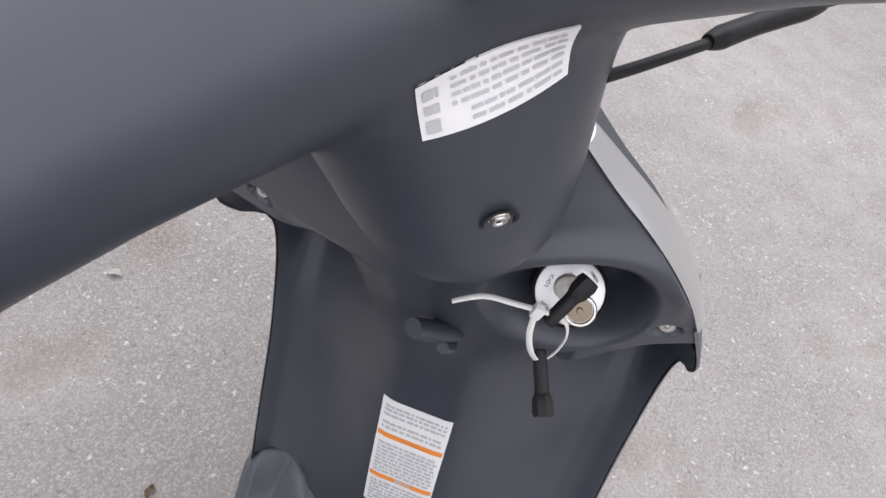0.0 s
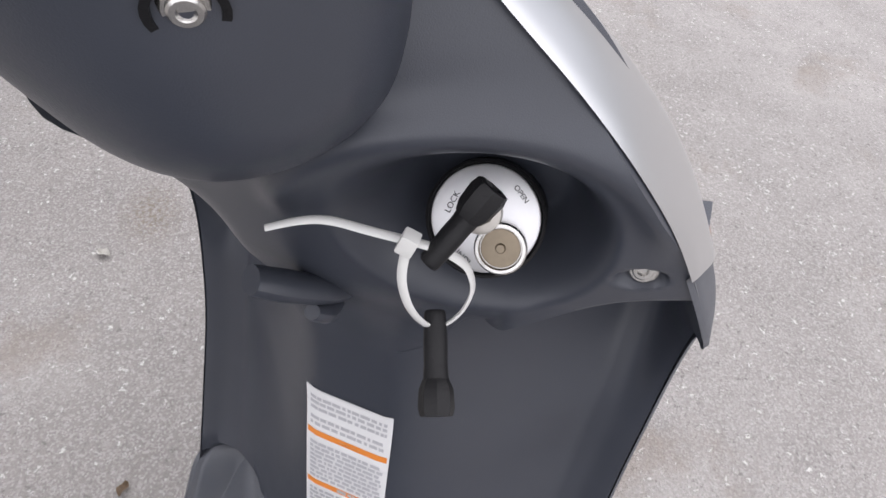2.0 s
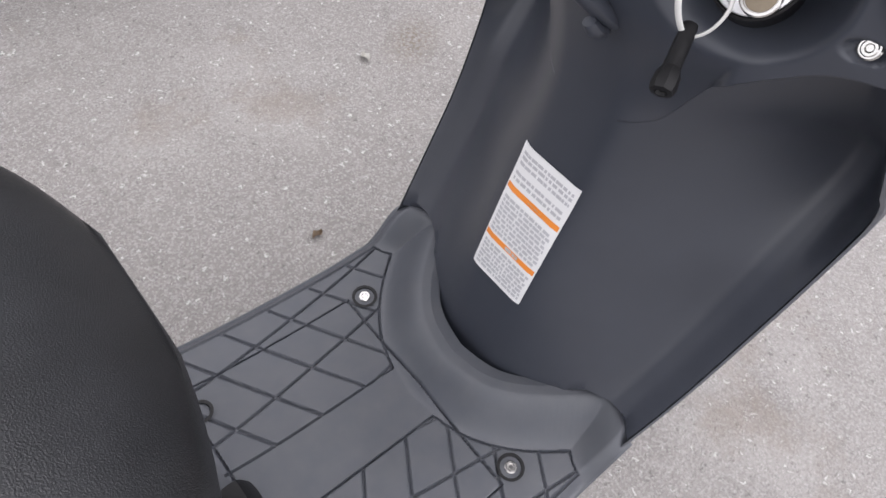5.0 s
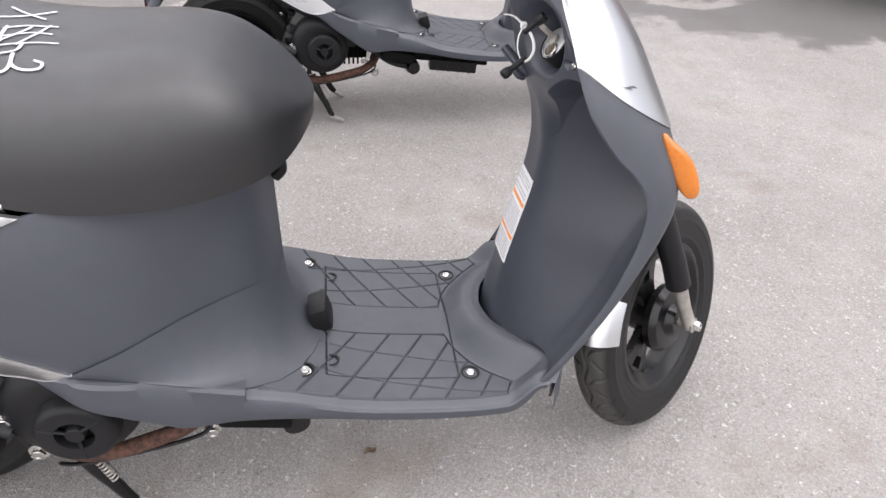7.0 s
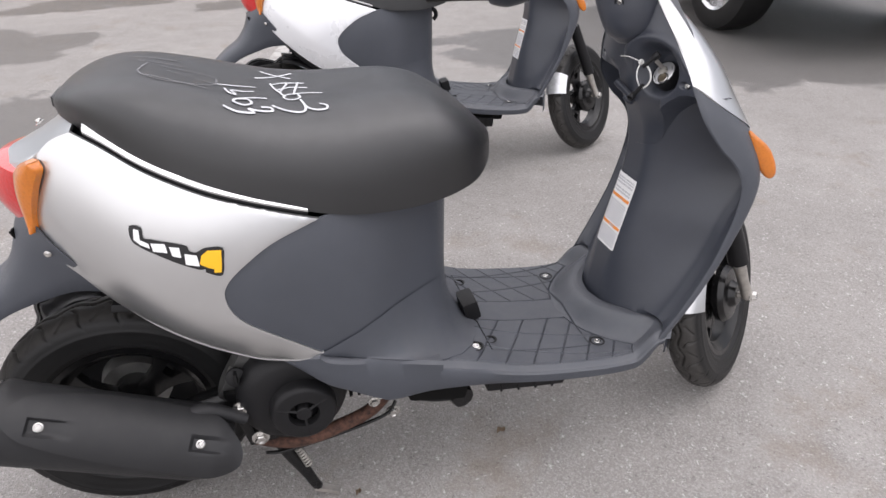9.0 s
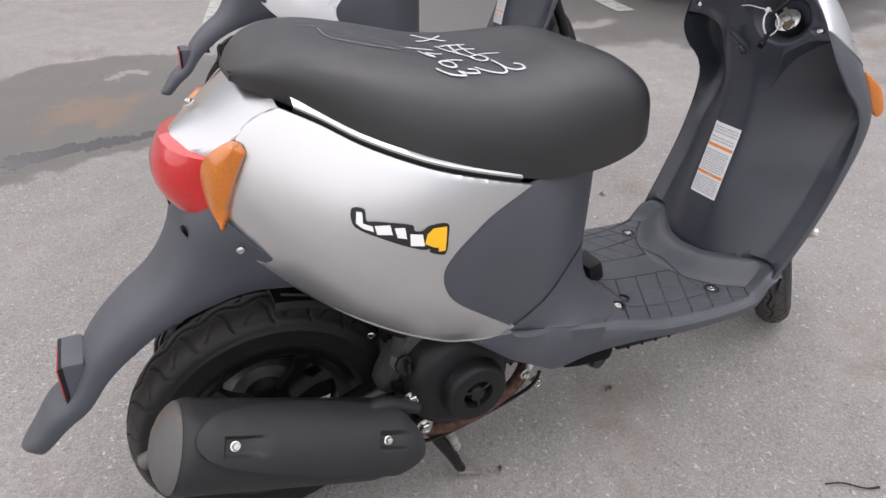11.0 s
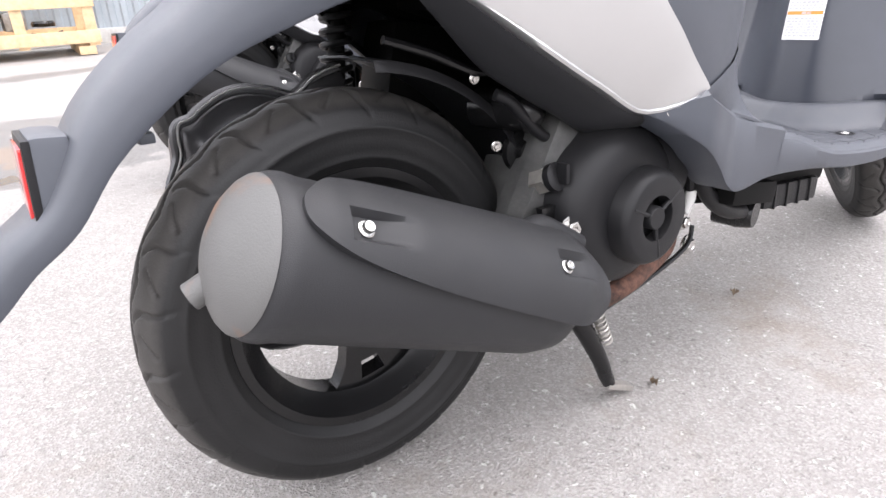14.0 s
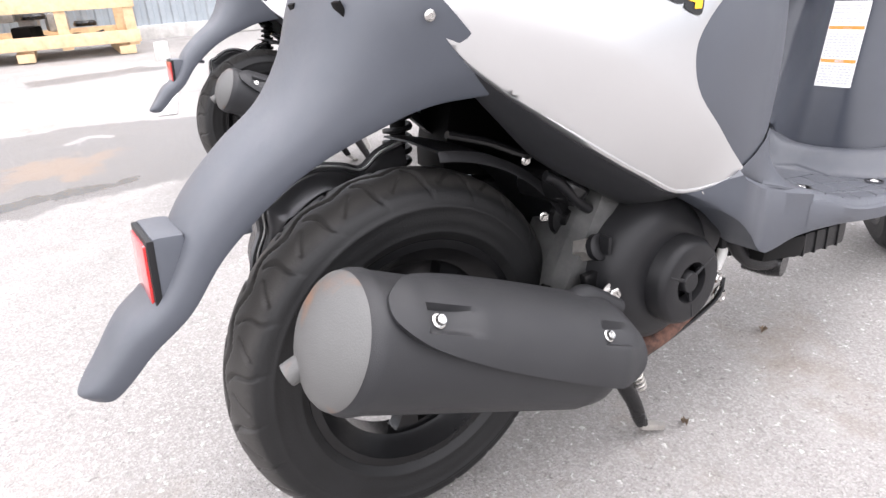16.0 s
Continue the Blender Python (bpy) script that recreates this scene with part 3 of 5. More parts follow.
dash_c = curve_at([.55, .60, .65, .70, .74, .77, .805], [.905, .884, .867, .856, .847, .846, .850])
arch_right = curve_at([0, .045, .06, .071, .08, .094, .106, .121, .142, .150], [.566, .580, .613, .637, .650, .664, .673, .680, .683, .682])
arch_left = curve_at([0, .036, .045, .050, .054, .061, .071, .085, .1, .131, .150], [.566, .573, .594, .618, .639, .657, .670, .679, .682, .678, .676])


DASH_SCREWS = (.108, -.120)


def dash_x(y, z):
    a = abs(y)
    w = edge_y(z) if z > .66 else .153
    x = dash_c(z) + (max(edge_x(max(z, .672)), dash_c(z)) - dash_c(z)) * min(a / w, 1.1) ** 1.7
    d = math.hypot((y + .0655) / .042, (z - .707) / .040)
    x += .036 * (1 - step01(.5, 1.1, d))
    r = math.hypot((y + .0655) / .060, (z - .70) / .056)
    x -= .006 * math.exp(-((r - 1.0) / .12) ** 2) * step01(.70, .73, z)
    # the middle column falls away faster on the left
    x += .022 * step01(.02, .06, y) * (1 - step01(.07, .10, y)) * (1 - step01(.66, .70, z))
    # sunk screws
    for at in DASH_SCREWS:
        x += .006 * (1 - step01(.62, 1, math.hypot((y - at) / .0095, (z - .695) / .0058)))
    # below, the middle flows into the tunnel
    k = max(step01(.580, .670, z), step01(.050, .082, a))
    return x * k + (shield_x(y, z) - .0008) * (1 - k)


def dash():
    rows = []
    us = np.linspace(-1, 1, 181)
    for t in np.linspace(0, 1, 110):
        row = []
        for u in us:
            z = (arch_left if u > 0 else arch_right)(abs(u) * .148) * (1 - t) + .805 * t
            y = u * (edge_y(z) if z > .672 else .148)
            row.append(Vector((dash_x(y, z), y * (left_k(z) if u > 0 else 1), z)))
        rows.append(row)
    bm = bmesh.new()
    lip = [[p + Vector((.06, 0, -.006)) for p in rows[0]], [p + Vector((.0016, 0, -.001)) for p in rows[0]]]
    quads(bm, lip + rows)
    for k in (0, -1):
        quads(bm, [[r[k] for r in rows], [r[k] + Vector((.03, 0, 0)) for r in rows]])
    bmesh.ops.recalc_face_normals(bm, faces=bm.faces)
    return bm


def front_point(s, z, out=0.0):
    """The outer skin of the front: s -1 on the right edge, 0 at the nose, 1 on the left edge."""
    a = (1 - abs(s)) * math.pi / 2
    e = 2 / (3.2 - .9 * step01(.58, .68, z))
    xe, xn, hw = edge_x(z), nose_x(z), edge_y(z)
    puff = .004 * math.sin(min(2.2 * a, math.pi))
    return Vector((xe + (xn + out - xe) * max(math.sin(a), 0) ** e, math.copysign(((hw + out) * max(math.cos(a), 0) ** e + puff) * (left_k(z) if s > 0 else 1), s), z))


split_z = curve_at([0, .25, .5, .75, 1], [.698, .655, .625, .61, .60])


def front_cover(top):
    rows = []
    for t in np.linspace(0, 1, 30):
        row = []
        for s in np.linspace(-1, 1, 71):
            m = split_z(1 - abs(s))
            z = m + (.805 - m) * t if top else .245 + (m - .245) * t
            row.append(front_point(s, z, .002 if top else 0.0))
        rows.append(row)
    if top:
        last = rows[-1]
        rows += [[Vector((.885 + (p.x - .885) * k, p.y * k, .805 + .004 * (1 - k))) for p in last] for k in (.8, .4, .05)]
    return sheet(rows, .004, lambda p, i, j: Vector((-.7, -p.y * 3, 0)))


def lens_bm(at, size, rot, seg=24):
    bm = bmesh.new()
    bmesh.ops.create_uvsphere(bm, u_segments=seg, v_segments=16, radius=1)
    for v in bm.verts:
        v.co = Vector([math.copysign(abs(c) ** .82, c) for c in v.co])
        v.co.x *= 1 - .55 * step01(-.1, 1.0, v.co.z)
        v.co.x -= .35 * step01(0, 1, v.co.z)
    bmesh.ops.transform(bm, matrix=Matrix.Translation(at) @ rot @ Matrix.Diagonal((*size, 1)), verts=bm.verts)
    return bm


# ---- rear mudguard ----
GUARD = [(-.306, .274, -.303, .271, .006), (-.303, .278, -.294, .270, .017), (-.297, .285, -.283, .272, .026), (-.284, .300, -.268, .285, .031), (-.262, .328, -.245, .308, .035), (-.229, .354, -.212, .334, .040), (-.190, .414, -.178, .377, .046), (-.145, .455, -.130, .417, .053),
         (-.103, .485, -.090, .441, .060), (-.075, .525, -.042, .460, .072), (-.055, .575, .008, .477, .092), (-.03, .605, .068, .482, .122)]



def mud_guard():
    keys = [smooth_line([(g[0], g[1], g[4]) for g in GUARD], 5), smooth_line([(g[2], g[3], 0) for g in GUARD], 5)]
    rows = []
    for i, (p, q) in enumerate(zip(*keys)):
        w, row = p.z, []
        f = i / (len(keys[0]) - 1)
        for t in np.linspace(-1, 1, 21):
            a = abs(t)
            k = .04 * a + .96 * a ** 2.6
            y = w * (1.01 + .07 * step01(.15, .4, f) * (1 - step01(.7, .9, f))) * math.sin(math.pi / 2 * min(a * 1.15, 1)) ** .9
            row.append(Vector((p.x + (q.x - p.x) * k, math.copysign(y, t), p.y + (q.y - p.y) * k)))
        rows.append(row)
    return sheet(rows, .003, lambda p, i, j: Vector((.5, -p.y * 8, -.7)))


# ---- exhaust ----
EX_A, EX_D = Vector((-.112, -.139, .312)), Vector((.916, 0, -.401)).normalized()
EX_U, EX_S = Vector((.401, 0, .916)).normalized(), Vector((0, -1, 0))


def silencer_body():
    bm = bmesh.new()
    prof = [(-.042, .0), (-.041, .012), (-.038, .026), (-.032, .040), (-.024, .0505), (-.0185, .0545), (-.012, .0582), (-.005, .0590), (.004, .0578), (.25, .0575), (.275, .053), (.295, .04), (.302, .02), (.303, 0)]
    turned(prof, 56, EX_A, EX_D, bm)
    return tidy(bm)


def heat_shield():
    pts = [(-.006, .86), (.0, .60), (.03, .34), (.10, .12), (.2, -.06), (.28, -.14), (.308, .1), (.311, .55), (.295, 1.0), (.255, 1.45), (.16, 1.62), (.08, 1.56), (.025, 1.36), (.002, 1.10)]
    out = [(p.x, p.y * .065) for p in smooth_line([(s, a, 0) for s, a in pts], 6, True)]

    def place(s, b, d):
        a = b / .065
        r = .0655 - d - .010 * step01(.265, .311, s) - .004 * (1 - step01(-.01, .02, s))
        for bs, ba in ((.040, .70), (.248, .68)):
            u, v = s - bs, (a - ba) * .065
            # a pocket round the screw that runs out towards the front
            deep = (1 - step01(.009, .0125, abs(v))) * step01(-.0155, -.0115, u) * (1 - step01(.006, .048, u))
            r -= .0075 * deep
        return EX_A + EX_D * s + r * (math.cos(a) * EX_S + math.sin(a) * EX_U)

    return panel(out, place, .0028, .010)


def fan_intake():
    """The round cooling-air inlet with its hub and three ribs."""
    c = Vector((.281, -.128, .248))
    bm = bmesh.new()
    turned([(0, .052), (.030, .051), (.037, .047), (.039, .043), (.038, .024), (.030, .023), (.024, .023), (.024, .05)], 48, c, (0, -1, 0), bm)
    return tidy(bm)


def fan_hub():
    return tidy(turned([(.02, .0125), (.036, .0125), (.038, .011), (.038, 0)], 28, (.281, -.128, .248), (0, -1, 0), bmesh.new()))


def fan_rib(k):
    a, c = radians(35 + 120 * k), Vector((.281, -.128, .248))
    d = Vector((math.cos(a), 0, math.sin(a)))
    return tube_bm([c + d * .011 + Vector((0, -.035, 0)), c + d * .043 + Vector((0, -.0375, 0))], .0025, 6, None, 1)


def shroud():
    bm = bmesh.new()
    turned([(0, .088), (.030, .086), (.044, .080), (.052, .066), (.054, .05), (.054, 0)], 56, (.268, -.09, .256), (0, -1, 0), bm)
    box_bm((.10, .07, .06), (.335, -.10, .29), .015, Matrix.Rotation(radians(20), 4, "Y"), bm)
    turned([(0, .016), (.03, .015), (.034, .010), (.035, 0)], 24, (.262, -.072, .326), (0, -1, 0), bm)
    return tidy(bm)


def coil(a, b, r, turns, wire, seg=14):
    a, b = Vector(a), Vector(b)
    d = (b - a).normalized()
    s = d.cross(Vector((0, 1, 0))).normalized()
    t = d.cross(s)
    n = turns * seg
    return tube_bm([a + (b - a) * (i / n) + r * (math.cos(2 * math.pi * i / seg) * s + math.sin(2 * math.pi * i / seg) * t) for i in range(n + 1)], wire, 7, None, 1)


# ---- steering: x ahead, y left, z along the steering axis, before it is turned ----
CABLE = [(-.004, -.050, .036), (.001, -.07, .029), (.010, -.105, .018), (.015, -.125, .014), (.019, -.15, .010), (.027, -.19, -.001), (.036, -.22, -.01)]
BOOT = [(.009, -.100, .020), (.011, -.107, .0175), (.015, -.125, .014), (.019, -.150, .010), (.021, -.160, .0075)]
HEAD, RAKE = Vector((.846, 0, .800)), radians(-24)


def bar_cover():
    """The moulded cover of the handlebar, its neck and arms grown together."""
    bm = bmesh.new()
    def blob(rows):
        b = bmesh.new()
        quads(b, rows, close_u=True, cap=True)
        bmesh.ops.recalc_face_normals(b, faces=b.faces)
        me = bpy.data.meshes.new("t")
        b.to_mesh(me)
        b.free()
        bm.from_mesh(me)
        bpy.data.meshes.remove(me)
    A = [2 * math.pi * k / 28 for k in range(28)]
    neck = [(-.060, .006, .036, .038), (-.047, .0, .036, .040), (-.040, -.002, .041, .045), (-.022, -.003, .044, .047), (0, .003, .045, .052), (.03, .015, .045, .058), (.06, .029, .046, .068), (.085, .040, .046, .082), (.105, .046, .042, .08), (.118, .048, .03, .06)]
    blob([[Vector((cx + ru * math.cos(a), rv * math.sin(a), w)) for a in A] for w, cx, ru, rv in neck])
    for s in (-1, 1):
        up = .076 if s > 0 else .092
        arm = [(.0, .034, up, .045, .042), (.05, .026, up, .043, .041), (.1, .014, up, .039, .037), (.14, .0, up - .002, .034, .033), (.17, -.014, up - .005, .029, .029), (.185, -.022, up - .007, .022, .022)]
        if s > 0:
            arm = [(v, cx - .03 * v, w, ru * (1 + 1.6 * v), rw * (1 + .5 * v)) for v, cx, w, ru, rw in arm]
        blob([[Vector((cx + ru * math.cos(a), s * v, w + rw * math.sin(a))) for a in A] for v, cx, w, ru, rw in arm])
    me = bpy.data.meshes.new("cover")
    bm.to_mesh(me)
    bm.free()
    ob = new("shaping", me)
    r = ob.modifiers.new("r", "REMESH")
    r.mode, r.voxel_size, r.use_smooth_shade = "VOXEL", .0045, True
    sm = ob.modifiers.new("s", "SMOOTH")
    sm.factor, sm.iterations = .5, 14
    done = bpy.data.meshes.new_from_object(ob.evaluated_get(bpy.context.evaluated_depsgraph_get()))
    bpy.data.objects.remove(ob)
    done.polygons.foreach_set("use_smooth", [True] * len(done.polygons))
    done.materials.clear()
    done.materials.append(INNER)
    return done


def laid_on(tree, origin, way, lift=.0008):
    hit = tree.ray_cast(origin, way)
    return hit[0] - Vector(way).normalized() * lift if hit[0] else Vector(origin) + Vector(way) * .05


# ---- the ground ----
def ground_mat():
    m, n, l, p = base_mat("worn_asphalt")
    co = n.new("ShaderNodeTexCoord")
    V = co.outputs["Object"]

    def noise_at(scale, detail=6, rough=.6, vec=None):
        t = n.new("ShaderNodeTexNoise")
        t.inputs["Scale"].default_value, t.inputs["Detail"].default_value, t.inputs["Roughness"].default_value = scale, detail, rough
        l.new(vec or V, t.inputs["Vector"])
        return t

    def rng(sock, a, b, c=0.0, d=1.0, smooth=False):
        r = n.new("ShaderNodeMapRange")
        if smooth:
            r.interpolation_type = "SMOOTHSTEP"
        for k, v in zip(("From Min", "From Max", "To Min", "To Max"), (a, b, c, d)):
            r.inputs[k].default_value = v
        l.new(sock, r.inputs["Value"])
        return r.outputs[0]

    def mth(op, a, b=None):
        x = n.new("ShaderNodeMath")
        x.operation = op
        for i, s in enumerate((a, b)):
            if s is None:
                continue
            if isinstance(s, (int, float)):
                x.inputs[i].default_value = s
            else:
                l.new(s, x.inputs[i])
        return x.outputs[0]

    def mix(f, a, b):
        x = n.new("ShaderNodeMix")
        x.data_type = "RGBA"
        if isinstance(f, (int, float)):
            x.inputs["Factor"].default_value = f
        else:
            l.new(f, x.inputs["Factor"])
        for k, s in (("A", a), ("B", b)):
            if isinstance(s, tuple):
                x.inputs[k].default_value = (*s, 1)
            else:
                l.new(s, x.inputs[k])
        return x.outputs["Result"]

    broad, mid, fine = noise_at(.55, 7, .62), noise_at(9, 7, .65), noise_at(160, 5, .7)
    col = mix(rng(broad.outputs[0], .35, .68), (.212, .199, .189), (.318, .303, .291))
    col = mix(rng(mid.outputs[0], .35, .7, 0, .7), col, (.19, .179, .171))
    patch = noise_at(2.4, 6, .7)
    col = mix(rng(patch.outputs[0], .52, .68, 0, .45), col, (.34, .325, .31))
    # small stones set in the surface
    stones = n.new("ShaderNodeTexVoronoi")
    stones.inputs["Scale"].default_value = 118
    warp = noise_at(95, 3, .6)
    wp = n.new("ShaderNodeVectorMath")
    wp.operation = "MULTIPLY_ADD"
    l.new(warp.outputs["Color"], wp.inputs[0])
    wp.inputs[1].default_value = (.024, .024, 0)
    l.new(V, wp.inputs[2])
    l.new(wp.outputs[0], stones.inputs["Vector"])
    rgb = n.new("ShaderNodeSeparateColor")
    l.new(stones.outputs["Color"], rgb.inputs[0])
    chip = mth("MULTIPLY", rng(rgb.outputs[0], .72, .79), rng(stones.outputs["Distance"], .37, .25))
    dark = mth("MULTIPLY", rng(rgb.outputs[1], .80, .86), rng(stones.outputs["Distance"], .42, .25))
    col = mix(mth("MULTIPLY", dark, .55), col, (.10, .095, .09))
    col = mix(mth("MULTIPLY", chip, rng(rgb.outputs[2], 0, 1, .2, .95)), col, (.52, .51, .49))
    grit = n.new("ShaderNodeTexVoronoi")
    grit.inputs["Scale"].default_value = 330
    l.new(V, grit.inputs["Vector"])
    gcol = n.new("ShaderNodeSeparateColor")
    l.new(grit.outputs["Color"], gcol.inputs[0])
    col = mix(mth("MULTIPLY", rng(gcol.outputs[2], .45, .95), .50), col, (.40, .385, .37))
    col = mix(mth("MULTIPLY", rng(fine.outputs[0], .47, .68), .42), col, (.12, .114, .109))
    # rusty and oily stains
    st = noise_at(2.3, 8, .7)
    col = mix(rng(st.outputs[0], .56, .70, 0, .5), col, (.175, .137, .105))
    # wet ground and puddles, each a ragged oval: x, y, half length, half width, turn
    wob = noise_at(1.6, 8, .68)
    wv = n.new("ShaderNodeVectorMath")
    wv.operation = "MULTIPLY_ADD"
    l.new(wob.outputs["Color"], wv.inputs[0])
    wv.inputs[1].default_value, wv.inputs[2].default_value = (1.1, 1.1, 0), (-.55, -.55, 0)
    add = n.new("ShaderNodeVectorMath")
    l.new(V, add.inputs[0]), l.new(wv.outputs[0], add.inputs[1])
    P = add.outputs[0]

    def oval(x, y, rx, ry, turn, a=1.04, b=.97, vec=None):
        mp = n.new("ShaderNodeMapping")
        mp.vector_type = "TEXTURE"
        mp.inputs["Location"].default_value, mp.inputs["Rotation"].default_value, mp.inputs["Scale"].default_value = (x, y, 0), (0, 0, radians(turn)), (rx, ry, 1)
        l.new(vec or P, mp.inputs["Vector"])
        ln = n.new("ShaderNodeVectorMath")
        ln.operation = "LENGTH"
        l.new(mp.outputs[0], ln.inputs[0])
        return rng(ln.outputs["Value"], a, b)

    wet = None
    for o in WET:
        f = oval(*o)
        wet = f if wet is None else mth("MAXIMUM", wet, f)
    for o in DRY:
        wet = mth("MULTIPLY", wet, mth("SUBTRACT", 1.0, oval(*o)))
    pool = None
    for o in POOLS:
        f = oval(*o, 1.03, .97)
        pool = f if pool is None else mth("MAXIMUM", pool, f)
    rusty = oval(*RUSTY, 1.1, .6)
    col = mix(mth("MULTIPLY", wet, .74), col, (.085, .081, .078))
    col = mix(mth("MULTIPLY", pool, .7), col, (.055, .053, .051))
    col = mix(mth("MULTIPLY", rusty, .28), col, (.30, .17, .075))
    stain = mth("MULTIPLY", oval(1.285, .618, .085, .06, 35, 1.1, .2, V), rng(noise_at(130, 4, .6).outputs[0], .42, .58))
    col = mix(mth("MULTIPLY", stain, .6), col, (.12, .092, .06))
    l.new(col, p.inputs["Base Color"])
    rough = mth("MULTIPLY_ADD", wet, -.42)
    rough.node.inputs[2].default_value = .92
    rough = mth("MULTIPLY", rough, mth("SUBTRACT", 1.0, mth("MULTIPLY", pool, .9)))
    l.new(mth("MAXIMUM", rough, .03), p.inputs["Roughness"])
    h = mth("ADD", mth("MULTIPLY", fine.outputs[0], .5), mth("ADD", mth("MULTIPLY", chip, .5), mth("MULTIPLY", grit.outputs["Distance"], .5)))
    h = mth("MULTIPLY", h, mth("SUBTRACT", 1.0, mth("MULTIPLY", pool, .97)))
    bump = n.new("ShaderNodeBump")
    bump.inputs["Strength"].default_value, bump.inputs["Distance"].default_value = .8, .004
    l.new(h, bump.inputs["Height"])
    l.new(bump.outputs[0], p.inputs["Normal"])
    return m


WET = [(-.35, 2.15, .95, .62, 8), (3.5, 2.85, 1.7, 1.15, -6), (2.3, 2.85, .9, .75, 0), (5.6, 3.0, 2.0, 1.45, 0), (-1.6, 3.7, .9, .5, 0), (.35, 4.9, .5, .22, 10), (1.3, 4.6, .4, .18, 0), (-1.1, 5.1, .7, .22, 10), (1.2, 3.2, .5, .25, 0)]
DRY = [(-.06, 2.40, .13, .05, 0), (2.52, 2.42, .22, .08, 0), (1.45, 3.05, .2, .1, 0), (3.0, 4.0, .25, .1, 0)]
POOLS = [(-.28, 1.80, .26, .09, 10), (-1.7, 3.7, .4, .16, 0)]
RUSTY = (-.22, 2.15, .30, .08, 5)


def ground_h(x, y):
    """The yard's height: level round the scooter, faintly uneven further off."""
    near = max(0, 1 - math.hypot(x - .6, y) / 1.6)
    return (noise.noise(Vector((x * .5, y * .5, 0))) * .02 - .004) * (1 - min(near * 2, 1)) * (1 if abs(x) < 50 and abs(y) < 50 else 0)


def ground():
    bm = bmesh.new()
    xs = sorted({*np.linspace(-3, 6, 46).round(3), *np.linspace(-400, 400, 21).round(3)})
    ys = sorted({*np.linspace(-3, 9, 61).round(3), *np.linspace(-400, 400, 21).round(3)})
    h = ground_h
    quads(bm, [[(x, y, h(x, y)) for x in xs] for y in ys])
    bmesh.ops.recalc_face_normals(bm, faces=bm.faces)
    return part("ground", bm, ground_mat())


tagged(ground(), "worn light grey asphalt yard with wet patches", "ground", kind="structure")


# ---- scooter ----
def sticker(name, place, w, h, parent, bands, bars, label, n=10):
    """A paper label with printed bands and unreadable lines: place(u, v, lift) with u 0..w, v 0..h."""
    bm = bmesh.new()
    quads(bm, [[place(w * i / n, h * j / n, .0) for i in range(n + 1)] for j in range(n + 1)])
    quads(bm, [[place(w * i / n, h * j / n, -.0006) for i in range(n + 1)] for j in range(n + 1)])
    ob = part(name, tidy(bm, 1e-7), PAPER, parent, label)
    def strip(bm, u0, u1, v0, v1, lift, k=5):
        quads(bm, [[place(u0 + (u1 - u0) * i / k, v, lift) for i in range(k + 1)] for v in (v0, (v0 + v1) / 2, v1)])
    for (v0, v1) in bands:
        b = bmesh.new()
        strip(b, w * .02, w * .98, v0 * h, v1 * h, .0004, 8)
        part("band", b, ORANGE, ob, "orange warning band")
    b = bmesh.new()
    rnd = random.Random(5)
    for v0, v1, u0, u1 in bars:
        u = u0
        while u < u1 - .02:
            e = min(u + rnd.uniform(.03, .12), u1)
            strip(b, u * w, e * w, v0 * h, v1 * h, .0004, 2)
            u = e + rnd.uniform(.008, .03)
    part("print", b, INK, ob)
    return ob


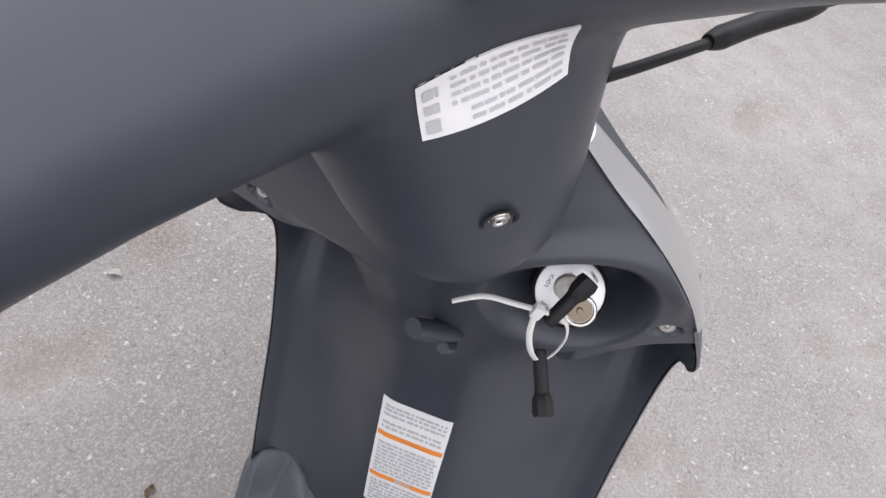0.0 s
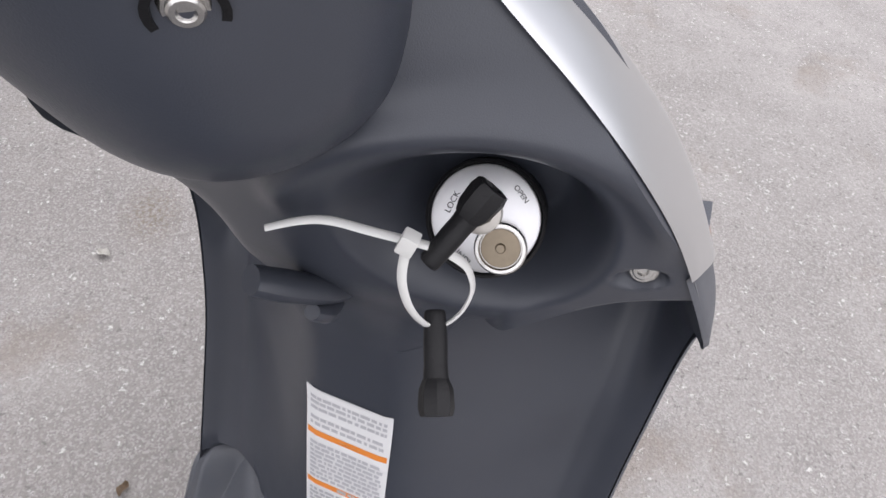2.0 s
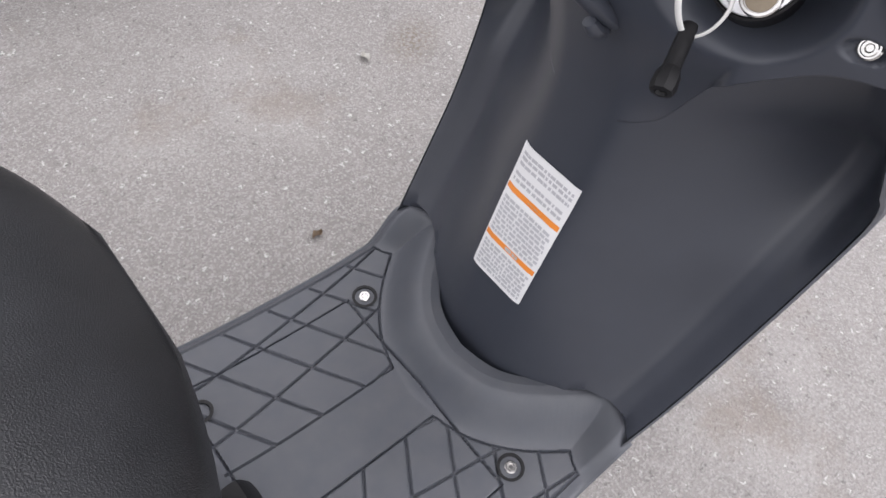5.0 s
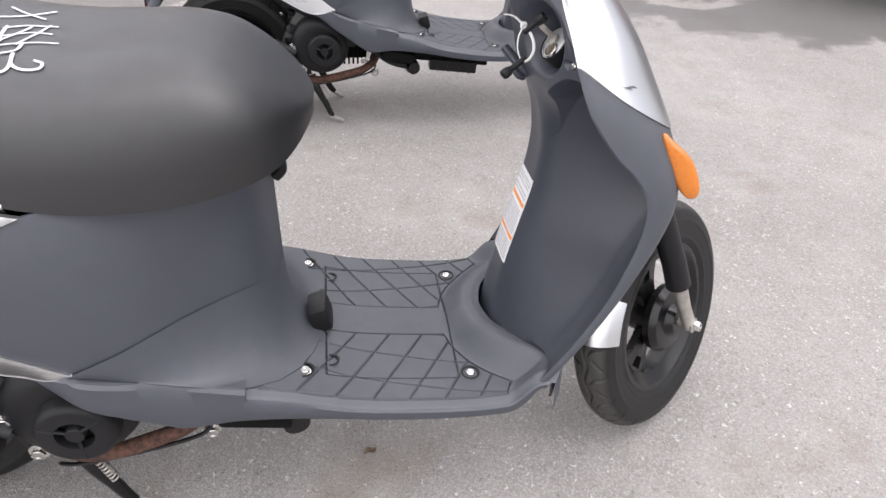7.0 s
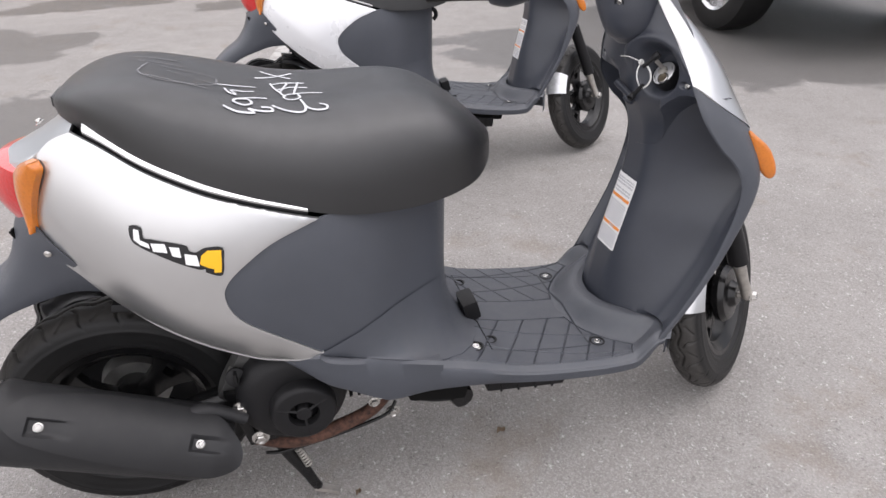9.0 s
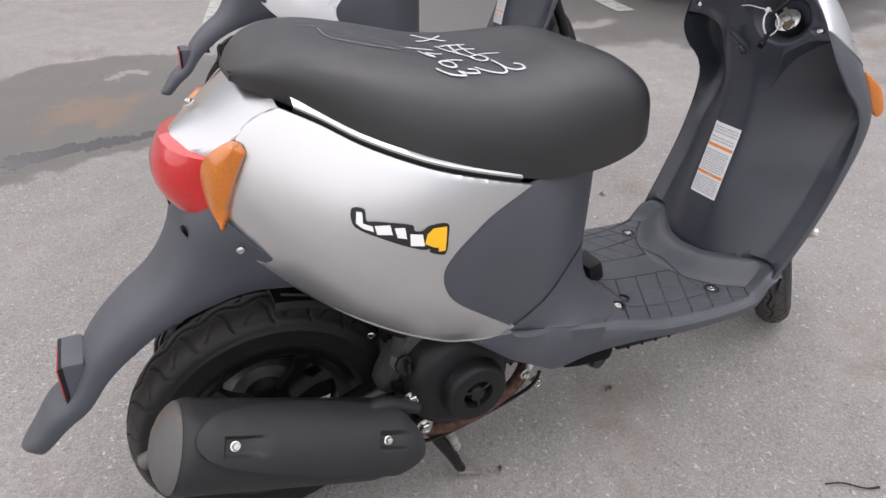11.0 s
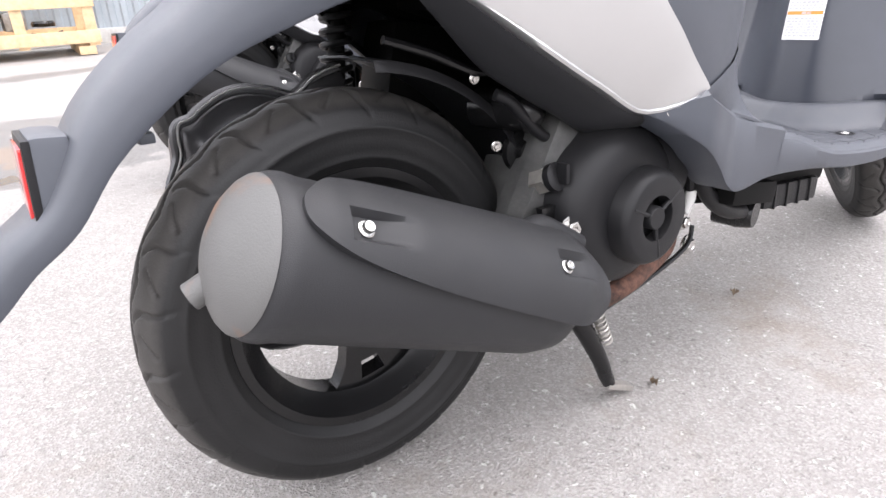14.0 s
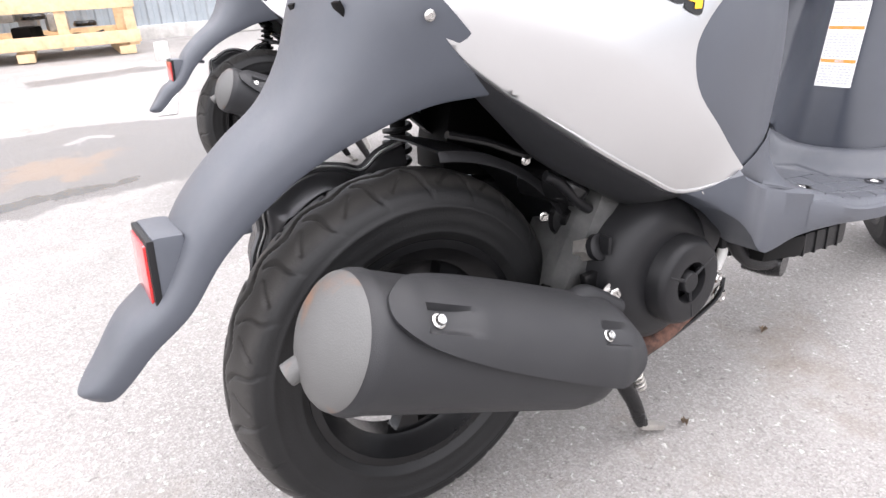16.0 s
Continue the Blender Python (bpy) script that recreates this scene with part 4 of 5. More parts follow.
def scooter(paint, steer, label, written):
    root = new("scooter", None)
    tagged(root, label, "scooter")
    P = lambda name, bm, m, parent=root, lab="", angle=38: part(name, bm, m, parent, lab, angle)

    # rear wheel and what carries it
    rw = wheel("rear_wheel", root, (.008, 0, .2005), radians(82))
    drum = bmesh.new()
    turned([(0, .0), (0, .055), (.03, .06), (.045, .05), (.05, 0)], 32, (.008, .03, .2005), (0, 1, 0), drum)
    P("brake_drum", tidy(drum), ALU, rw).matrix_basis = rw.matrix_basis.inverted()
    b = bmesh.new()
    for y0, y1 in ((.062, .145),):
        rows = []
        out = [(-.10, .20), (-.116, .30), (-.107, .335), (-.103, .362), (-.085, .378), (-.045, .392), (.0, .386), (.06, .372), (.15, .345), (.28, .33), (.35, .29), (.36, .23), (.33, .17), (.2, .13), (.05, .12), (-.06, .13)]
        ring = smooth_line([(x, 0, z) for x, z in out], 5, True)
        cx, cz = .1, .24
        for y, k in ((y0, .97), (y0 + .004, 1.0), (y1 - .03, 1.0), (y1 - .012, .97), (y1, .88), (y1 + .002, .5)):
            rows.append([Vector((cx + (p.x - cx) * k, y, cz + (p.z - cz) * k)) for p in ring])
        quads(b, rows, close_u=True, cap=True)
    P("drive_case", tidy(b), CASE, lab="black belt drive case")
    rim_pts = [(x, .066, z) for x, z in ((-.125, .300), (-.120, .324), (-.109, .347), (-.108, .364), (-.105, .376), (-.093, .380), (-.083, .387), (-.063, .397), (-.041, .400), (-.015, .395), (.008, .388), (.031, .402), (.06, .41))]
    dome = []
    for k, y in ((1.0, .0655), (.975, .058), (.94, .052), (.88, .0475)):
        dome.append([Vector((.03 + (x - .03) * k, y, .24 + (z - .24) * k)) for x, _, z in smooth_line(rim_pts, 4)])
    P("case_shoulder", sheet(dome, .002, (0, 1, 0)), CASE)
    fl = P("case_flange", tube_bm(rim_pts, .0042, 8, flat=1.6), CASE)
    part("bare_edge", tube_bm([(x, y - .006, z + .003) for x, y, z in rim_pts], .0012, 6), ALU, fl)
    P("brake_arm", tube_bm([(.03, .068, .165), (-.005, .072, .140), (-.04, .074, .126)], [.008, .006, .005], 10), SATIN)
    P("brake_rod", tube_bm([(-.055, .074, .126), (-.02, .074, .129), (.1, .08, .135), (.22, .08, .15)], .0028, 8), STEEL)
    P("swing_arm", tube_bm([(.02, -.075, .2), (.09, -.08, .215), (.2, -.075, .235)], [.02, .024, .03], 12), SATIN)
    b = bmesh.new()
    box_bm((.13, .10, .13), (.235, -.045, .235), .03, Matrix.Rotation(radians(15), 4, "Y"), b)
    box_bm((.06, .05, .13), (.205, -.078, .292), .024, Matrix.Rotation(radians(30), 4, "Y"), b)
    P("crankcase", tidy(b), CAST, lab="sooty cast metal engine case")
    cyl = bmesh.new()
    for k in range(7):
        box_bm((.006, .11, .10), (.335 + .014 * k, -.01, .225), .003, None, cyl)
    box_bm((.10, .08, .075), (.375, -.01, .225), .01, None, cyl)
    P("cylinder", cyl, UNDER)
    P("fan_shroud", shroud(), BLACK, lab="black cooling shroud")
    fan = P("fan_intake", fan_intake(), BLACK, lab="round black cooling inlet with three ribs")
    part("hub", fan_hub(), BLACK, fan)
    for k in range(3):
        part("rib", fan_rib(k), BLACK, fan)
    cap = bmesh.new()
    turned([(.006, .0115), (.010, .012), (.011, .0145), (.018, .0145), (.020, .0105), (.020, 0)], 24, (.186, -.100, .296), (.1, -.9, .35), cap)
    box_bm((.005, .013, .020), (.188, -.124, .307), .002, None, cap)
    P("filler_neck", tidy(turned([(-.01, .0135), (.008, .0135), (.009, .012), (.009, 0)], 6, (.186, -.100, .296), (.1, -.9, .35), bmesh.new())), STEEL)
    P("oil_filler_cap", tidy(cap), BLACK)
    for at, r in (((.1885, -.131, .252), .0095), ((.2084, -.130, .185), .0095), ((.268, -.112, .333), .004)):
        P("bolt", bolt_bm(at, (0, -1, 0), r, .009), CHROME)
    P("pivot_bolt", tidy(turned([(0, .022), (.006, .021), (.008, .012), (.016, .011), (.017, .0)], 28, (.196, -.052, .318), (0, -1, 0), bmesh.new())), SATIN, lab="black pivot bolt")
    bracket = bmesh.new()
    for r in ([Vector((x, -.118, z)) for x, z in ((.165, .275), (.215, .275), (.235, .165), (.19, .16))],):
        f = bracket.faces.new([bracket.verts.new(p) for p in r])
    ex = bmesh.ops.extrude_face_region(bracket, geom=bracket.faces[:])
    bmesh.ops.translate(bracket, vec=(0, .008, 0), verts=[v for v in ex["geom"] if isinstance(v, bmesh.types.BMVert)])
    bmesh.ops.recalc_face_normals(bracket, faces=bracket.faces)
    P("silencer_bracket", bracket, SATIN)

    # exhaust
    sil = P("silencer", silencer_body(), SHIELD, lab="matt black silencer with a greyed, rust-stained end cap")
    end = bmesh.new()
    turned([(-.0435, .0), (-.0425, .012), (-.0395, .0265), (-.0335, .0405), (-.026, .0508), (-.0215, .0545), (-.0195, .0552)], 56, EX_A, EX_D, end)
    P("end_cap", tidy(end), CAPGREY, sil, "sun-bleached grey end cap with rust")
    P("tail_pipe", tube_bm([EX_A - EX_D * .03 + Vector((0, .012, -.018)), EX_A - EX_D * .058 + Vector((0, .018, -.042))], .0102, 16, None, 1), CAPGREY, sil)
    hs = P("heat_shield", heat_shield(), SHIELD, sil, "matt black plastic heat shield")
    for s, a in ((.040, .70), (.248, .68)):
        d = math.cos(a) * EX_S + math.sin(a) * EX_U
        part("screw", bolt_bm(EX_A + EX_D * s + d * .0580, d, .0046, .0055, False), CHROME, hs)
    P("silencer_mount", tube_bm([EX_A + EX_D * .22 + EX_U * .05 + EX_S * .01, EX_A + EX_D * .25 + EX_U * .062 + EX_S * .0, EX_A + EX_D * .31 + EX_U * .055], [.010, .012, .009], 12), SHIELD, sil)
    P("exhaust_pipe", tube_bm([(.19, -.085, .147), (.247, -.106, .142), (.294, -.114, .150), (.334, -.112, .159), (.39, -.10, .170), (.428, -.075, .19), (.43, -.05, .215), (.42, -.02, .23)], .0118, 14), RUST, lab="rusty exhaust pipe")
    P("stay_rod", tube_bm([(.21, -.108, .128), (.243, -.114, .130), (.339, -.116, .147), (.413, -.114, .166), (.433, -.108, .187)], .0031, 8), SATIN)

    # stand
    st = P("stand", tube_bm([(.230, -.085, .15), (.244, -.099, .115), (.268, -.105, .066), (.280, -.107, .036), (.287, -.107, .022)], [.014, .012, .010, .009, .008], 12), SATIN, lab="black kick stand leg with a worn steel foot")
    part("foot", box_bm((.046, .015, .008), (.301, -.109, .0135), .003, pose(0, 0, 0, 0, 24, -5)), STEEL, st)
    part("foot", box_bm((.05, .014, .010), (.304, .09, .013), .003, pose(0, 0, 0, 0, 38, 5)), STEEL, st)
    part("leg", tube_bm([(.235, .075, .15), (.27, .085, .06), (.29, .09, .026)], [.013, .011, .009], 12), SATIN, st)
    P("stand_spring", coil((.276, -.111, .085), (.257, -.107, .14), .006, 9, .0016), STEEL)

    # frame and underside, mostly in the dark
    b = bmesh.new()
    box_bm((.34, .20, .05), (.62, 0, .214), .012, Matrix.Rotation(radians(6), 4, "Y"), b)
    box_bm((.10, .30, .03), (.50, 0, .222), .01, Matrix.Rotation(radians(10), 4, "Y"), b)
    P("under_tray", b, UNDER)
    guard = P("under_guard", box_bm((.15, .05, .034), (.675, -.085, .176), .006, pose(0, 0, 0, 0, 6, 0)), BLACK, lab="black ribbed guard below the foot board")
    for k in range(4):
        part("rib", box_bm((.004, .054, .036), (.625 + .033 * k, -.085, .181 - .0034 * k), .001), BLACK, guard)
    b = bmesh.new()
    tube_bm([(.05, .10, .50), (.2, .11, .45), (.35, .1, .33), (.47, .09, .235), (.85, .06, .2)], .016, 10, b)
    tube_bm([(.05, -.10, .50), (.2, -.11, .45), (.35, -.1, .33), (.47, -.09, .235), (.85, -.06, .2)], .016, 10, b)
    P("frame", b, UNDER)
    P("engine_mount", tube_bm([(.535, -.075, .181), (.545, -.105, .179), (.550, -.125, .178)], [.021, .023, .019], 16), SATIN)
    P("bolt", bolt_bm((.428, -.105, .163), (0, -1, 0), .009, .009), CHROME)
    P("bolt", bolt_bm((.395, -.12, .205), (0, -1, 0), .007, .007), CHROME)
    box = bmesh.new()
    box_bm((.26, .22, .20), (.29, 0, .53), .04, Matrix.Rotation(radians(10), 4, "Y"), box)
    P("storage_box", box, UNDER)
    sh = P("shock_absorber", tube_bm([(.071, .10, .35), (.092, .10, .56)], .009, 14, None, 1), UNDER, lab="black rear shock absorber with coil spring")
    part("spring", coil((.072, .10, .362), (.091, .10, .55), .0145, 14, .0036), BLACK, sh)
    part("lower_eye", tidy(turned([(-.012, 0), (-.012, .012), (.012, .012), (.012, 0)], 20, (.066, .10, .345), (0, 1, 0), bmesh.new())), SATIN, sh)
    rows = [[Vector((.008 + r * math.cos(t), y, .2 + r * math.sin(t))) for y, r in ((-.060, .216), (-.056, .224), (0, .226), (.05, .224))] for t in np.linspace(radians(12), radians(84), 22)]
    P("inner_fender", sheet(rows, .003, (.5, 0, .6)), BLACK, lab="black inner fender in front of the rear wheel")
    P("breather_hose", tube_bm([(.14, -.084, .384), (.153, -.088, .377), (.166, -.089, .364), (.193, -.089, .339), (.217, -.089, .332), (.241, -.088, .347), (.252, -.08, .37)], .0058, 10), BLACK, lab="black breather hose")
    P("wire_loom", tube_bm([(.04, -.06, .44), (.085, -.062, .425), (.13, -.066, .405), (.17, -.07, .398), (.21, -.08, .372)], .004, 8), SATIN)
    P("starter_motor", tidy(turned([(-.03, 0), (-.03, .020), (.035, .021), (.040, .017), (.046, .009), (.048, 0)], 24, (.178, -.05, .362), (.2, -1, 0), bmesh.new())), SATIN, lab="black starter motor")
    for at, r in (((.132, -.064, .398), .0035), ((.158, -.062, .330), .004), ((.206, -.075, .394), .003)):
        P("bolt", bolt_bm(at, (-.3, -1, -.1), r, .005), CHROME)
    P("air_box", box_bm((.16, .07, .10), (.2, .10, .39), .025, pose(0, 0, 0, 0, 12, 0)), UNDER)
    P("ignition_lead", tube_bm([(.36, -.10, .31), (.402, -.115, .27), (.412, -.115, .24)], .006, 8), BLACK)
    P("plug_cap", tube_bm([(.414, -.115, .238), (.412, -.115, .228), (.406, -.112, .205)], [.006, .0068, .005], 10), NYLON)
    P("hose", tube_bm([(.39, -.09, .33), (.408, -.118, .285), (.420, -.121, .255), (.440, -.121, .228), (.466, -.121, .207), (.495, -.121, .194), (.525, -.118, .186)], .010, 10), BLACK)

    # body
    for s, nm in ((-1, "side_cover"), (1, "side_cover")):
        cov = P(nm, panel(silver_outline(), on_side(s), .0055, .006, .0004), paint, lab="glossy side cover with a pointed front")
        line = smooth_line([(x, 0, z) for x, z in SILVER_EDGE[:10]], 5)
        reach = lambda x: .35 + .65 * step01(.02, .13, x) * (1 - .6 * step01(.28, .33, x))
        hem = lambda pairs: [[Vector((p.x, s * (side(p.x, p.z) - .004 - i_ * reach(p.x)), p.z - d_ * reach(p.x))) for p in line] for i_, d_ in pairs]
        part("under_edge", sheet(hem(((-.0044, -.0035), (-.0050, .0002), (-.003, .0028), (.006, .0038))), .002, (0, -s, .3)), paint, cov)
        P("under_strip", sheet(hem(((.005, .0015), (.008, .005), (.020, .013), (.036, .022), (.050, .030), (.058, .030))), .002, (0, -s, .3)), SHIELD, lab="dark plastic strip under the side cover")
        top = smooth_line([(x, 0, z) for x, z in SILVER_EDGE[16:22]], 6)
        band = lambda pairs: [[Vector((p.x, s * (side(p.x, p.z) + o), p.z + h)) for p in top if .075 < p.x < .326] for o, h in pairs]
        # black strip added to draw the shadowed gap between side cover and trim
        P("seat_gap_shade", sheet(band(((-.009, -.004), (-.0075, .002), (-.0075, .0048), (-.013, .006))), .002, (0, -s, 0)), BLACK)
        P("seat_trim", sheet(band(((-.0065, .0050), (-.0050, .0056), (-.0050, .0082), (-.014, .0150))), .002, (0, -s, 0)), SILVER, lab="thin silver trim below the seat")
        # emblem on the side cover: plain shapes in its colours
        if s < 0 and written:
            spot = lambda u, v: (.111 + .000211 * (u - 105) + .000009 * (v - 90), .600 + .0000029 * (u - 105) - .000291 * (v - 90))

            def tile(pts, k, mtl, parent, name, lab="", soft=1):
                ring = smooth_line([(*spot(*p), 0) for p in pts], soft, True) if soft > 1 else [Vector((*spot(*p), 0)) for p in pts]
                bm = flat_fill([(p.x, p.y) for p in ring], .006)
                for v in bm.verts:
                    x, z = v.co.x, v.co.y
                    v.co = (x, -(side(x, z) + k), z)
                bmesh.ops.recalc_face_normals(bm, faces=bm.faces)
                return part(name, bm, mtl, parent, lab)
            em = tile(((104, 92), (166, 98), (166, 142), (205, 148), (278, 160), (318, 166), (394, 182), (402, 204), (440, 212), (492, 196), (590, 202), (582, 262), (572, 304), (546, 328), (472, 306), (470, 290), (436, 290), (330, 258), (230, 220), (136, 182), (96, 150)), .0010, BADGE_BLACK, cov, "emblem", "black-edged emblem of white and yellow shapes", 3)
            for pts in (((124, 103), (152, 108), (146, 150), (190, 166), (192, 188), (140, 170), (112, 148)), ((200, 164), (278, 168), (284, 208), (206, 200)), ((298, 182), (352, 186), (354, 232), (306, 222)), ((374, 214), (440, 224), (444, 274), (368, 262))):
                tile(pts, .0018, PAPER, em, "emblem_shape")
            tile(((446, 264), (466, 226), (506, 207), (580, 211), (566, 278), (556, 310), (516, 308), (520, 292), (488, 284)), .0018, BADGE_YELLOW, em, "emblem_shape")
        P("cover_screw", bolt_bm((-.004, s * .113, .548), (-.2, s, -.1), .0033, .003, False), CHROME)
        P("sill", sill_panel(s), GREY)
        P("sill_screw", bolt_bm((.2800, s * .1705, .3560), (-.3, s, 0), .0038, .003, False), CHROME)
    P("tail_cap", tail_cap(), paint)
    P("tail_screw", bolt_bm((-.012, .036, .674), (-.45, 0, .9), .005, .006, False), CHROME)
    P("centre_panel", cached("centre", lambda: finish(centre_panel(), GREY)), GREY, lab="grey moulded panel below the seat")
    P("skirt", cached("skirt", lambda: finish(sheet(skirt_rings(), .003, (0, 0, -1)), GREY)), GREY)
    fb = P("foot_board", cached("board", foot_board), GREY, lab="grey foot board with a diamond groove pattern")
    for x, y in ((.802, .115), (.802, -.115), (.571, -.121), (.571, .121)):
        z = floor_z(x)
        cup = bmesh.new()
        turned([(.0012, .0135), (.0012, .0105), (-.004, .0095), (-.004, 0)], 24, (x, y, z), (0, 0, 1), cup)
        part("bolt_cup", tidy(cup), BLACK, fb)
        part("bolt", bolt_bm((x, y, z - .003), (0, 0, 1), .0062, .0055, False), CHROME, fb)
    for y in (.095, -.095):
        cup = bmesh.new()
        turned([(.0012, .0115), (.0012, .0085), (-.004, .008), (-.004, 0)], 24, (.606, y, floor_z(.606)), (0, 0, 1), cup)
        part("bolt_cup", tidy(cup), BLACK, fb)
    for y in (.132, -.132):
        part("drain_hole", turned([(.0008, .0026), (.0012, .0), ], 12, (.866, y, .2435), (0, 0, 1)), BLACK, fb)
    P("rubber_catch", box_bm((.030, .052, .040), (.592, -.012, .292), .010, pose(0, 0, 0, 0, -15, 0)), BLACK, lab="black rubber catch")
    P("catch_strap", tube_bm([(.592, -.030, .278), (.603, -.048, .270), (.607, -.075, .2675), (.600, -.100, .268), (.590, -.114, .2715)], .0013, 8), BLACK, lab="thin black strap from the catch")
    P("seat_hook", tube_bm([(.540, -.005, .556), (.559, -.005, .548), (.564, -.005, .530), (.554, -.005, .518)], .007, 10), BLACK, lab="black bag hook below the seat")

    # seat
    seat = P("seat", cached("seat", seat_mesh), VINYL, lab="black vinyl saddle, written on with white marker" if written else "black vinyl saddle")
    if written:
        for name, strokes in SEAT_SIGNS:
            b = bmesh.new()
            for st_ in strokes:
                seat_stroke(st_, .0035, b)
            part(name, b, MARKER, seat, "white hand-drawn marker sign")
        b = bmesh.new()
        for st_ in ([(.14, .07), (.21, .075)], [(.15, .05), (.22, .055)], [(.175, .045), (.17, -.01), (.2, -.035), (.25, -.03), (.26, .0), (.25, .03), (.19, .04)], [(.2, .02), (.27, -.02)], [(.18, -.02), (.25, -.045)]):
            seat_stroke([(x - .03, y - .035) for x, y in st_], .003, b, .0007)
        part("rubbed_writing", b, FAINT, seat, "rubbed-out marker lines")

    # tail lamp
    red = []
    for t in np.linspace(0, 1, 14):
        z, bulge = .578 + .071 * t, math.sin(math.pi * (.14 + .78 * t)) ** .8
        red.append([Vector((-.047 - .026 * bulge * (1 - .8 * abs(a) ** 3) + .028 * abs(a) ** 2.6, (.078 + .005 * t) * a, z + .006 * (1 - abs(a)) * t)) for a in np.linspace(-1, 1, 33)])
    red.append([p + Vector((.022, -p.y * .25, .004)) for p in red[-1]])
    lamp = P("tail_lamp", sheet(red, .012, (1, 0, 0)), RED, lab="red tail lamp lens")
    for s in (-1, 1):
        inner = smooth_line([(-.015, .098, .574), (-.0255, .0755, .588), (-.0275, .0785, .62), (-.0235, .083, .644), (-.012, .092, .660), (.002, .102, .669), (.010, .108, .669)], 5)
        outer = smooth_line([(-.015, .101, .574), (-.0095, .105, .60), (-.001, .1115, .625), (.008, .1145, .645), (.0145, .1145, .659), (.011, .1095, .669)], 6)
        outer = [outer[round(i * (len(outer) - 1) / (len(inner) - 1))] for i in range(len(inner))]
        rows = []
        for a, b in zip(inner, outer):
            rows.append([Vector((a.x + (b.x - a.x) * f - .004 * math.sin(math.pi * f), s * (a.y + (b.y - a.y) * f + .007 * math.sin(math.pi * f)), a.z + (b.z - a.z) * f)) for f in np.linspace(0, 1, 9)])
        part("indicator", sheet(rows, .010, (.6, -s * .7, 0)), AMBER, lamp, "amber indicator lens")
    P("lamp_housing", box_bm((.05, .15, .07), (-.008, 0, .615), .012), BLACK)

    # mudguard
    mg = P("mudguard", mud_guard(), GREY, lab="grey plastic rear mudguard")
    for x, y in ((-.062, .022), (-.057, -.058)):
        part("slot", box_bm((.004, .012, .012), (x + .003, y, .557), .001, pose(0, 0, 0, 0, -22, 0)), UNDER, mg)
    refl = part("reflector_base", box_bm((.026, .066, .060), (-.2155, .0, .3690), .006, pose(0, 0, 0, 0, 4, 0)), GREY, mg)
    part("reflector_frame", box_bm((.006, .066, .060), (-.2295, .0, .3680), .002, pose(0, 0, 0, 0, 4, 0)), BLACK, refl)
    part("reflector", box_bm((.006, .055, .050), (-.2318, .0, .3678), .002, pose(0, 0, 0, 0, 4, 0)), RED, refl, "red rear reflector")
    b = bmesh.new()
    box_bm((.012, .05, .008), (-.150, 0, .385), .002, None, b)
    part("lip", b, GREY, mg)

    # leg shield
    P("leg_shield", cached("legs", lambda: finish(leg_shield(), INNER)), INNER, lab="dark grey inner leg shield")
    da = P("dash", cached("dash", lambda: finish(dash(), INNER, 50)), INNER, lab="dark grey upper dash with a recess for the lock")
    for y in DASH_SCREWS:
        at = Vector((dash_x(y, .695), y * (left_k(.695) if y > 0 else 1), .695))
        part("screw", bolt_bm(at - Vector((.0002, 0, 0)), (-.93, 0, .36), .0036, .0026, False), CHROME, da)
    P("front_panel", front_cover(False), GREY, lab="grey side of the front fairing")
    P("front_cover", front_cover(True), paint, lab="glossy front cover")
    for s in (-1, 1):
        P("front_indicator", lens_bm((1.019, .169 if s > 0 else -.1575, .589), (.0135, .0065, .045), pose(0, 0, 0, s * 6, -30, s * 12)), AMBER, lab="amber front indicator")
    hk = P("hook", tube_bm([(.874, -.013, .646), (.864, -.009, .655), (.853, .0, .666), (.846, .007, .674)], [.006, .0075, .008, .007], 12, None, 5, .75), INNER, lab="dark grey folding bag hook")
    part("hook_tab", tube_bm([(.868, -.010, .642), (.860, -.012, .646), (.855, -.010, .652)], [.006, .0055, .004], 10, None, 4, .8), INNER, hk)

    # warning label on the tunnel
    def on_tunnel(u, v, lift):
        z = .370 + v * .985
        y = .030 - u + .002 * v / .13
        x = shield_x(y, z)
        return Vector((x - .0012 - lift, y, z))
    bars = [(v, v + .022, .06, .95) for v in (.035, .068, .101, .134, .167, .20, .233, .345, .378, .411, .444, .477, .51, .543, .576, .609, .75, .79, .86, .90, .935)]
    bars += [(v, v + .026, .42, .66) for v in (.292, .682)]
    sticker("warning_label", on_tunnel, .059, .135, root, ((.285, .325), (.675, .715)), bars, "white warning sticker with two orange bands")

    # ignition lock
    C, N = Vector((.884, -.0655, .701)), Vector((-.80, -.10, .59)).normalized()
    R = Vector((0, -1, 0))
    R = (R - N * R.dot(N)).normalized()
    U = N.cross(R) * -1
    U = U if U.z > 0 else -U
    lockb = bmesh.new()
    turned([(-.02, .0205), (.001, .0205), (.002, .0195), (-.001, .0188), (-.001, 0)], 40, C, N, lockb)
    lock = P("ignition_lock", tidy(lockb), BLACK, lab="ignition lock with a silver plate")
    pl = bmesh.new()
    turned([(-.004, .0186), (.0008, .0186), (.0012, .018), (.0012, 0)], 44, C, N, pl)
    part("lock_plate", tidy(pl), PLATE, lock, "brushed silver lock plate with dark lettering")
    sc = C + R * .0078 - U * .0075
    b = bmesh.new()
    turned([(.001, .0090), (.004, .0090), (.0046, .0084), (.0046, .0074), (.003, .0070), (.003, .0)], 32, sc, N, b)
    part("shutter_ring", tidy(b), CHROME, lock)
    b = bmesh.new()
